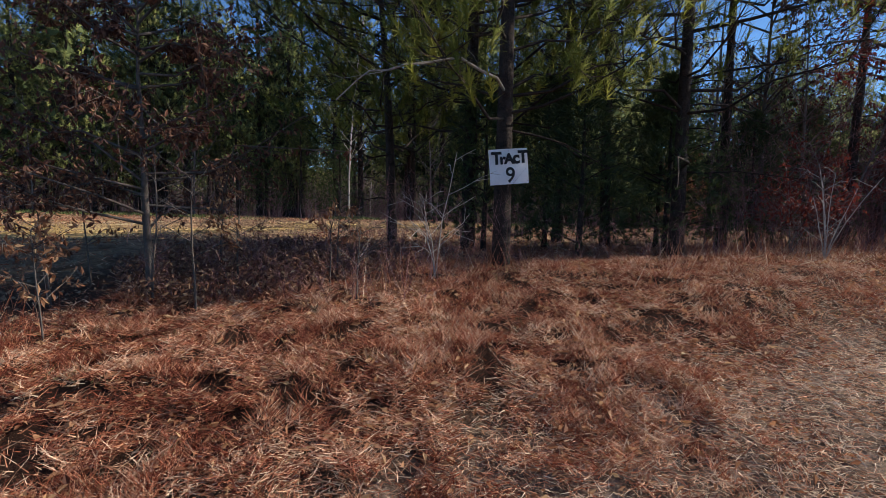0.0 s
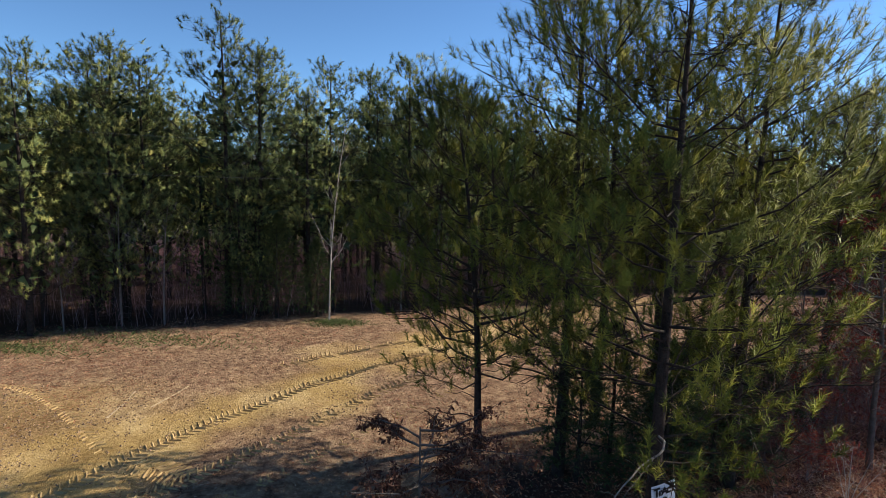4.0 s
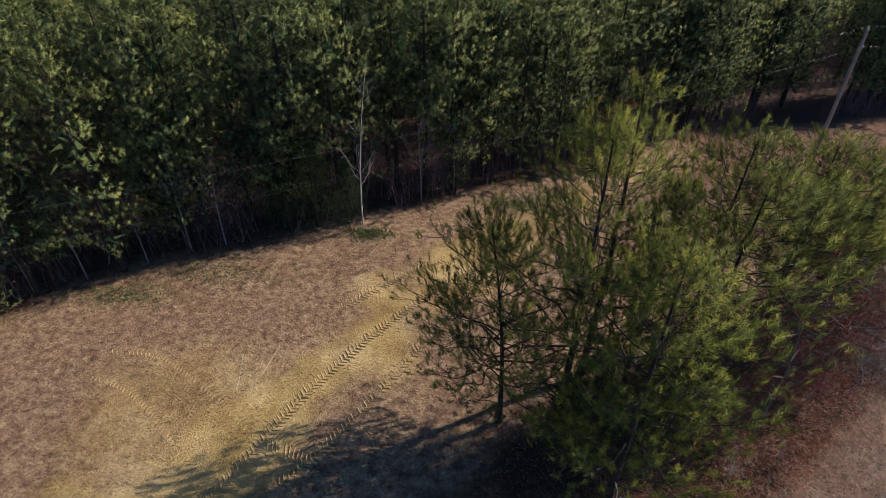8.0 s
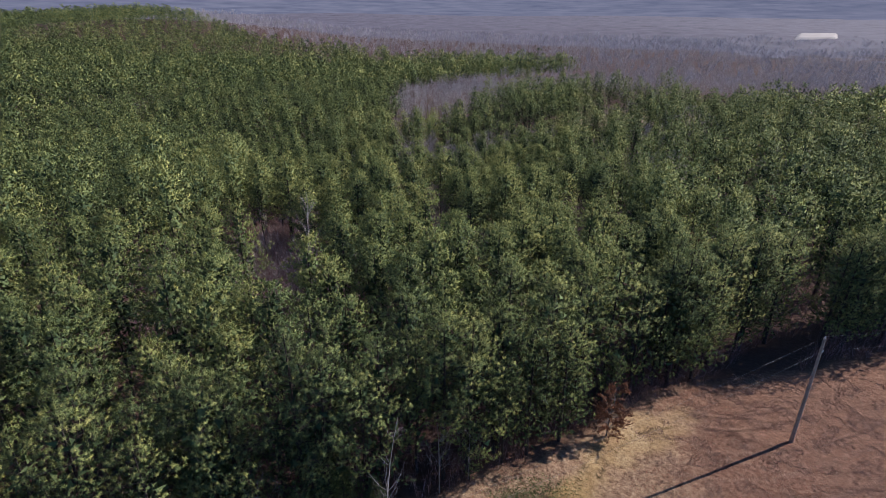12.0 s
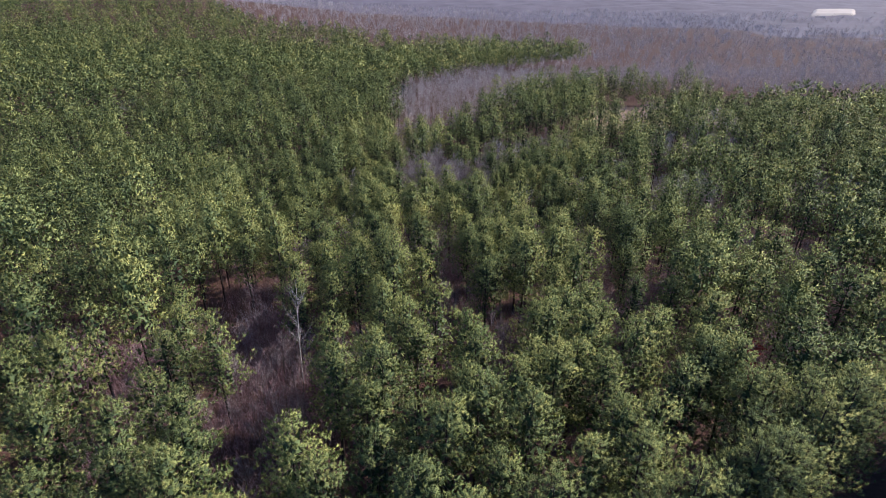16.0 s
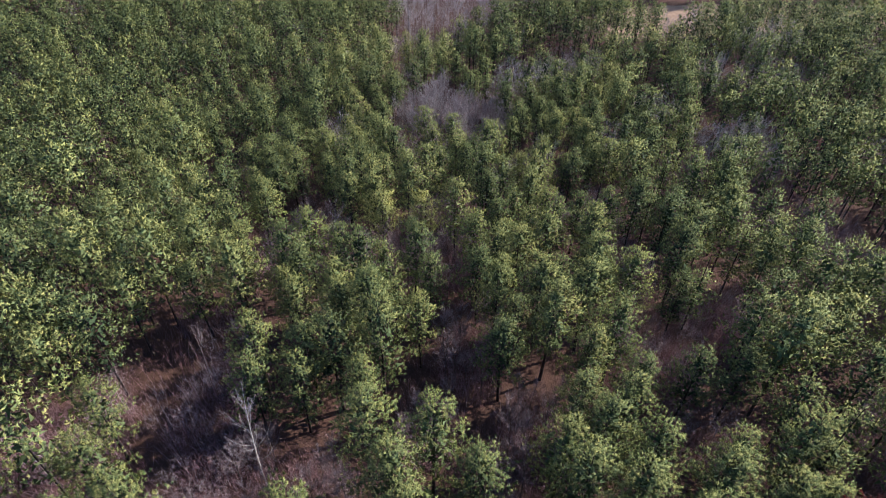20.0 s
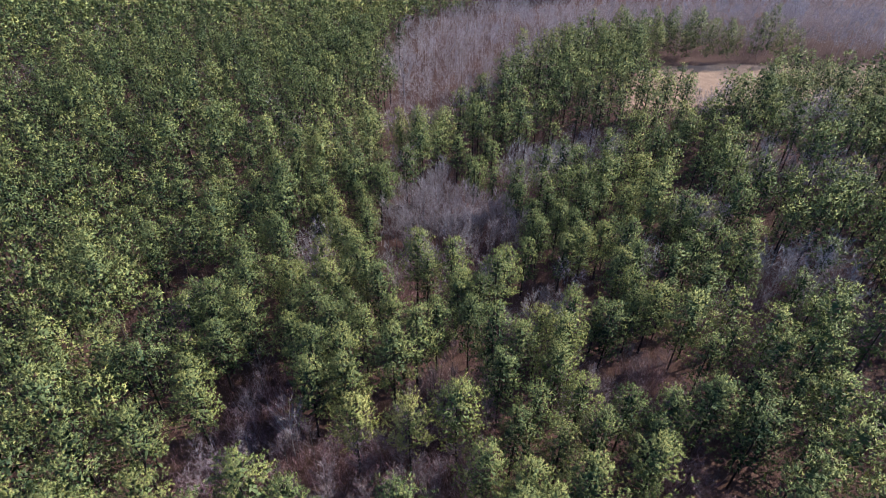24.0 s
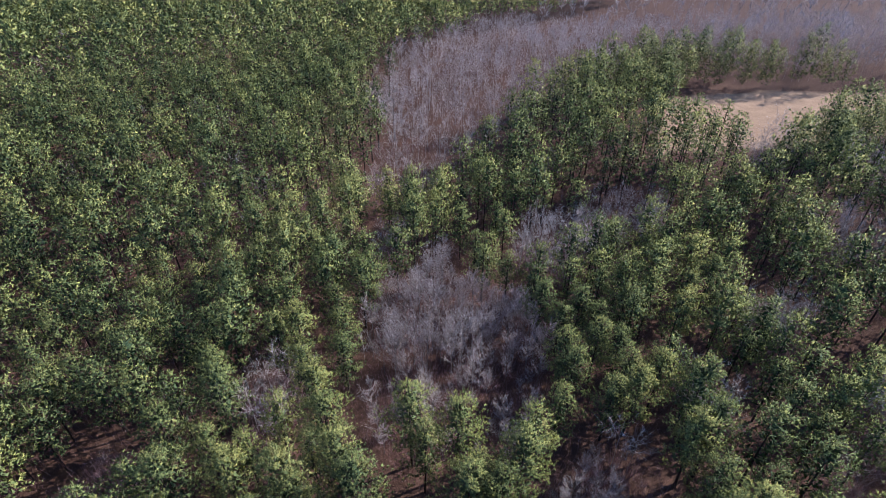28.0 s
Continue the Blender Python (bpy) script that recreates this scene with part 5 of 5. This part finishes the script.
def shoulder_area(n, rng):
    x, y = rng.uniform(-12, 22, n * 3), rng.uniform(-2.0, 24, n * 3)
    d, _ = to_line(x, y, ROAD)
    b, _ = to_line(x, y, BANK_LINE)
    w = smooth(1.3, 2.2, d + (vnoise(x, y, 0.9, 83) - 0.5) * 1.2) * smooth(3.5, 2.4, b + (vnoise(x, y, 0.7, 107) - 0.5)) * np.clip(7.0 / (np.hypot(x + 1, y - 3) + 0.5), 0.2, 1)
    k = rng.uniform(size=len(x)) < w
    return x[k], y[k]


def bank_tint(x, y):
    return 0.29 + 0.32 * vnoise(x, y, 1.4, 84) + 0.3 * (vnoise(x, y, 0.35, 85) - 0.5) + 0.8 * (vnoise(x, y, 0.13, 90) - 0.5)


grng = np.random.default_rng(88)
cover("dry_grass", 1300000, bank_area, (0.04, 0.15), (0.003, 0.008), lambda x, y: 0.35 + 0.8 * smooth(0.45, 0.8, vnoise(x, y, 0.4, 86)), STRAW, bank_tint, "matted rust-brown dead grass on the roadside bank", "grass", grng, 0.06)
cover("shoulder_grass", 600000, shoulder_area, (0.04, 0.14), (0.003, 0.008), lambda x, y: 0.15 + 0 * x, STRAW, lambda x, y: 0.50 + 0.38 * vnoise(x, y, 0.8, 87), "pale short dead grass along the road's edge", "grass", grng)


def far_bank_area(n, rng):
    x, y = rng.uniform(-2, 26, n * 3), rng.uniform(6, 30, n * 3)
    d, _ = to_line(x, y, BANK_LINE)
    k = rng.uniform(size=len(x)) < smooth(9, 13, np.hypot(x + 1, y - 3)) * smooth(0.6, 2.6, d + vnoise(x, y, 1.2, 102) * 1.5) * smooth(9.0, 6.5, d) * (0.35 + 0.65 * vnoise(x, y, 0.7, 103))
    return x[k], y[k]


cover("bank_grass", 90000, far_bank_area, (0.10, 0.30), (0.007, 0.014), lambda x, y: 0.45 + 0 * x, STRAW, lambda x, y: 0.3 + 0.45 * vnoise(x, y, 1.6, 104), "rust and straw coloured dead grass on the bank", "grass", grng)


def leaf_litter(name, n, region, size, mat, label, rng):
    x, y = region(n, rng)
    z = ground_z(x, y) + rng.uniform(0.02, 0.08, len(x))
    W = np.stack([rng.normal(size=len(x)), rng.normal(size=len(x)), rng.normal(0, 0.35, len(x))], -1)
    v, f = leaf_cloud(rng, np.stack([x, y, z], -1), W, size)
    tagged(new(name, mesh_of(name, v, f, mat, {"tint": np.repeat(np.clip(rng.normal(0.62, 0.22, len(x)), 0, 1), 4)})), label, "fallen leaves", kind="stuff")


leaf_litter("fallen_leaves", 60000, bank_area, 0.075, DRY_LEAF, "curled fallen oak leaves on the grass", grng)


def strip_area(n, rng):
    """Under the pines between bank and clearing."""
    x = rng.uniform(-11, 17, n)
    y = 13.0 + 0.50 * (x + 1) + rng.uniform(-2.0, 4.5, n)
    y = np.where(x < -1.5, 11.5 + rng.uniform(-3.0, 5.0, n), y)
    k = (vnoise(x, y, 1.3, 89) > 0.36) & (x > -6.6 + 1.5 * (vnoise(x, y, 0.9, 114) - 0.5))
    return x[k], y[k]


def verge_area(n, rng):
    x, y = shoulder_area(n * 6, rng)
    return x[:n], y[:n]


leaf_litter("verge_leaves", 5000, verge_area, 0.07, DRY_LEAF, "pale curled leaves blown along the road's edge", grng)
leaf_litter("strip_litter", 14000, strip_area, 0.11, DRY_LEAF, "dead leaves lying under the roadside pines", grng)


def stems_cover(name, n, region, height, spread, mat, label, category, rng, tint=0.4, width=0.008, branch=6):
    """Low brush: upright stems, each with side twigs."""
    x, y = region(n, rng)
    n = len(x)
    h = rng.uniform(*height, n) * (0.6 + 0.8 * vnoise(x, y, 2.2, 97))
    base = np.stack([x, y, ground_z(x, y) - 0.02], -1)
    W = unit(np.stack([rng.normal(0, spread, n), rng.normal(0, spread, n), np.ones(n)], -1))
    v1, f1 = blades(base, W, h, np.full(n, width * 1.6), rng)
    u = rng.uniform(0.25, 0.95, (n, branch))
    R = (base[:, None] + W[:, None] * (h[:, None] * u)[..., None]).reshape(-1, 3)
    B = unit(np.repeat(W, branch, 0) * 0.7 + rng.normal(size=(n * branch, 3)) * 0.7)
    v2, f2 = blades(R, B, np.repeat(h, branch) * rng.uniform(0.15, 0.45, n * branch), np.full(n * branch, width), rng)
    t = np.clip(np.r_[np.repeat(rng.normal(tint, 0.2, n), 3), np.repeat(rng.normal(tint, 0.2, n * branch), 3)], 0, 1)
    tagged(new(name, mesh_of(name, np.r_[v1, v2], np.r_[f1, f2 + len(v1)], mat, {"tint": t})), label, category, kind="stuff")


stems_cover("bramble", 3600, strip_area, (0.3, 1.2), 0.3, BRUSH, "reddish leafless brambles under the roadside pines", "brush", grng, 0.12, 0.0035, 9)


def thicket_area(n, rng):
    """The brushy end of the strip, along the road."""
    u = rng.uniform(0, 1, n)
    x, y = 2.2 + 10.8 * u + rng.normal(0, 0.5, n), 15.0 + 7.4 * u + rng.uniform(-0.9, 2.2, n)
    k = vnoise(x, y, 1.1, 116) > 0.3
    return x[k], y[k]


def scrub_area(n, rng):
    """The low scrub at the strip's open end."""
    x, y = rng.uniform(-7.2, -2.6, n), rng.uniform(8.4, 13.2, n)
    k = (vnoise(x, y, 0.8, 117) > 0.38) & (np.hypot((x + 4.9) / 2.3, (y - 10.8) / 2.4) < 1)
    return x[k], y[k]


stems_cover("oak_scrub", 900, scrub_area, (0.18, 0.42), 0.5, BRUSH, "low dark scrub twigs at the edge of the sand", "brush", grng, 0.15, 0.005, 9)
sx, sy = scrub_area(9000, grng)
sv, sf = leaf_cloud(grng, np.stack([sx, sy, ground_z(sx, sy) + grng.uniform(0.02, 0.32, len(sx))], -1), grng.normal(size=(len(sx), 3)) * 0.6 + np.array([0, 0, -0.3]), 0.085)
tagged(new("scrub_leaves", mesh_of("scrub_leaves", sv, sf, OAK_LEAF, {"tint": np.repeat(np.clip(grng.normal(0.5, 0.25, len(sx)), 0, 1), 4)})), "curled brown leaves clinging to the low scrub", "dry leaves", kind="stuff")
stems_cover("thicket", 1500, thicket_area, (1.4, 3.8), 0.22, BRUSH, "dense brown leafless thicket between the roadside pines", "brush", grng, 0.18, 0.006, 12)


def grey_area(n, rng):
    """A tongue of brush from the cedar down to the road."""
    u = rng.uniform(0, 1, n)
    x, y = 11.0 + 8.5 * u + rng.normal(0, 1.0, n), 18.6 + 8.6 * u + rng.normal(0, 1.0, n)
    k = (to_line(x, y, ROAD)[0] > 2.4) & (vnoise(x, y, 1.0, 119) > 0.25)
    return x[k], y[k]


stems_cover("grey_brush", 1000, grey_area, (0.6, 1.9), 0.45, TWIG, "grey leafless brush between the pines and the road", "brush", grng, 0.5, 0.020, 6)


def edge_area(n, rng):
    x = rng.uniform(-40, 45, n)
    y = np.interp(x, [q[0] for q in TREELINE], [q[1] for q in TREELINE]) + rng.uniform(-0.8, 9.0, n) ** 1.0
    lane, _ = to_line(x, y, LANE)
    k = (lane > 2.5) & (vnoise(x, y, 2.0, 98) > 0.3)
    return x[k], y[k]


stems_cover("edge_brush", 5200, edge_area, (0.9, 3.6), 0.18, BRUSH, "thin leafless brush filling the wood's edge", "brush", grng, 0.3, 0.010, 8)


def wood_area(n, rng):
    x, y = rng.uniform(-110, 110, n), rng.uniform(45, 240, n)
    k = in_view(x, y, 0) & ~inside(x, y, FIELD) & (rng.uniform(size=n) < 0.30 + 0.70 * np.maximum(bare_share(x, y), inside(x, y, BARE_PATCH) * 1.0))
    k &= y > np.interp(x, [q[0] for q in TREELINE], [q[1] for q in TREELINE]) + 6
    return x[k], y[k]


stems_cover("wood_brush", 190000, wood_area, (1.2, 4.2), 0.2, BRUSH, "reddish leafless undergrowth between the pines", "brush", grng, 0.48, 0.016, 6)


def gap_area(n, rng):
    x, y = rng.uniform(-75, 90, n), rng.uniform(50, 200, n)
    k = (bare_share(x, y) > 0.35) & ~inside(x, y, FIELD)
    return x[k], y[k]


stems_cover("gap_brush", 200000, gap_area, (0.8, 3.4), 0.28, BRUSH, "pinkish leafless saplings and brush in the gaps of the wood", "brush", grng, 0.62, 0.022, 5)


def clearing_area(n, rng):
    x = rng.uniform(-42, 34, n)
    top_ = np.interp(x, [q[0] for q in TREELINE], [q[1] for q in TREELINE])
    y = rng.uniform(8, 46, n)
    d, _ = to_line(x, y, SAND)
    rd, _ = to_line(x, y, BANK_LINE)
    k = (y < top_ + 1) & (rd > 7) & (rng.uniform(size=n) < smooth(0.8, 4.0, d) * smooth(0.25, 0.7, vnoise(x, y, 1.8, 99)))
    return x[k], y[k]


cover("stubble", 230000, clearing_area, (0.05, 0.16), (0.007, 0.018), lambda x, y: 0.35 + 0 * x, STRAW, lambda x, y: 0.26 + 0.5 * vnoise(x, y, 2.5, 100), "sparse dead stubble on the bare clearing", "grass", grng)


def weeds_area(n, rng):
    c = [(-1.9, 34.0, 1.3, 0.7), (-3.6, 33.0, 1.2, 0.5), (-20, 24.4, 2.6, 0.7), (-12.2, 28.6, 0.7, 0.4), (-24.0, 22.2, 1.6, 0.5)]
    x, y = [], []
    for cx, cy, sx, sy in c:
        x.append(rng.normal(cx, sx, n // 5)), y.append(rng.normal(cy, sy, n // 5))
    return np.concatenate(x), np.concatenate(y)


cover("green_weeds", 6000, weeds_area, (0.08, 0.28), (0.02, 0.05), lambda x, y: 0.7 + 0 * x, GREEN_WEED, lambda x, y: 0.3 + 0.5 * vnoise(x, y, 0.8, 101), "low green weeds at the edge of the clearing", "weeds", grng)


def crest_area(n, rng):
    """Along the top of the bank."""
    x, y = rng.uniform(-9, 18, n * 3), rng.uniform(5, 26, n * 3)
    d, _ = to_line(x, y, BANK_LINE)
    k = rng.uniform(size=len(x)) < smooth(3.6, 4.8, d) * smooth(8.2, 6.4, d) * smooth(0.45, 0.75, vnoise(x, y, 0.9, 108)) * (y > 6)
    return x[k], y[k]


cover("broomsedge", 16000, crest_area, (0.25, 0.7), (0.004, 0.009), lambda x, y: 2.2 + 0 * x, STRAW, lambda x, y: 0.16 + 0.3 * vnoise(x, y, 1.1, 109), "upright rust-red broomsedge along the top of the bank", "grass", grng)


def tuft_area(n, rng):
    x, y = bank_area(n, rng)
    k = vnoise(x, y, 0.5, 110) > 0.72
    return x[k], y[k]


cover("green_tufts", 40000, tuft_area, (0.06, 0.17), (0.004, 0.008), lambda x, y: 0.9 + 0 * x, GREEN_WEED, lambda x, y: 0.3 + 0.5 * vnoise(x, y, 0.8, 111), "grey-green tufts showing through the dead grass", "grass", grng)


def clods(name, n, region, size, mat, label, rng):
    """Crumbs of soil: small lopsided pyramids."""
    x, y = region(n, rng)
    m = len(x)
    z = ground_z(x, y) - 0.008
    r = size * rng.uniform(0.4, 1.3, m)
    a = rng.uniform(0, 6.283, m)
    V = [np.stack([x + r * np.cos(a + k) * rng.uniform(0.6, 1.2, m), y + r * np.sin(a + k) * rng.uniform(0.6, 1.2, m), z], -1) for k in (0, 2.1, 4.2)]
    V.append(np.stack([x + r * rng.normal(0, 0.3, m), y + r * rng.normal(0, 0.3, m), z + r * rng.uniform(0.4, 1.0, m)], -1))
    b = np.arange(m) * 4
    F = np.concatenate([np.stack([b + i, b + j, b + 3], -1) for i, j in ((0, 1), (1, 2), (2, 0))])
    tagged(new(name, mesh_of(name, np.stack(V, 1).reshape(-1, 3), F, mat, None, False)), label, "soil", kind="stuff")


def open_area(n, rng):
    x, y = rng.uniform(-40, 34, n * 2), rng.uniform(6, 52, n * 2)
    rd, _ = to_line(x, y, BANK_LINE)
    top_ = np.interp(x, [q[0] for q in TREELINE], [q[1] for q in TREELINE])
    d, _ = to_line(x, y, SAND)
    k = (rd > 6.5) & (y < top_) & (rng.uniform(size=n * 2) < (0.35 + 0.65 * smooth(0.35, 0.7, vnoise(x, y, 1.5, 112))) * (1 - 0.6 * smooth(2.0, 0.8, d)))
    return x[k], y[k]


CRUMB = plain("soil_crumbs", (0.10, 0.06, 0.04), (0.36, 0.25, 0.165), 5.0, 0.95, 0.5, 0.01)
def scraped_area(n, rng):
    x, y = rng.uniform(7, 36, n * 2), rng.uniform(28, 52, n * 2)
    top_ = np.interp(x, [q[0] for q in TREELINE], [q[1] for q in TREELINE])
    k = (y < top_ + 1) & (vnoise(x, y, 1.1, 113) > 0.5)
    return x[k], y[k]


RED_CRUMB = plain("red_crumbs", (0.18, 0.10, 0.068), (0.35, 0.215, 0.15), 3.0, 0.95, 0.5, 0.01)
clods("red_clods", 26000, scraped_area, 0.075, RED_CRUMB, "rough clods of scraped red soil round the pole", grng)
clods("soil_clods", 95000, open_area, 0.05, CRUMB, "crumbled clods of dry soil on the clearing", grng)


def gravel_area(n, rng):
    """On the road and its shoulders."""
    x, y = rng.uniform(-8, 24, n * 2), rng.uniform(-6, 28, n * 2)
    d, _ = to_line(x, y, ROAD)
    k = (d < 3.4) & (rng.uniform(size=n * 2) < 0.35 + 0.65 * smooth(0.4, 0.7, vnoise(x, y, 0.8, 120)))
    return x[k], y[k]


GRIT = plain("road_grit", (0.09, 0.062, 0.052), (0.40, 0.31, 0.265), 6.0, 0.95, 0.4, 0.01)
clods("road_clods", 90000, gravel_area, 0.04, GRIT, "loose pinkish-brown gravel and crumbled soil on the road", grng)
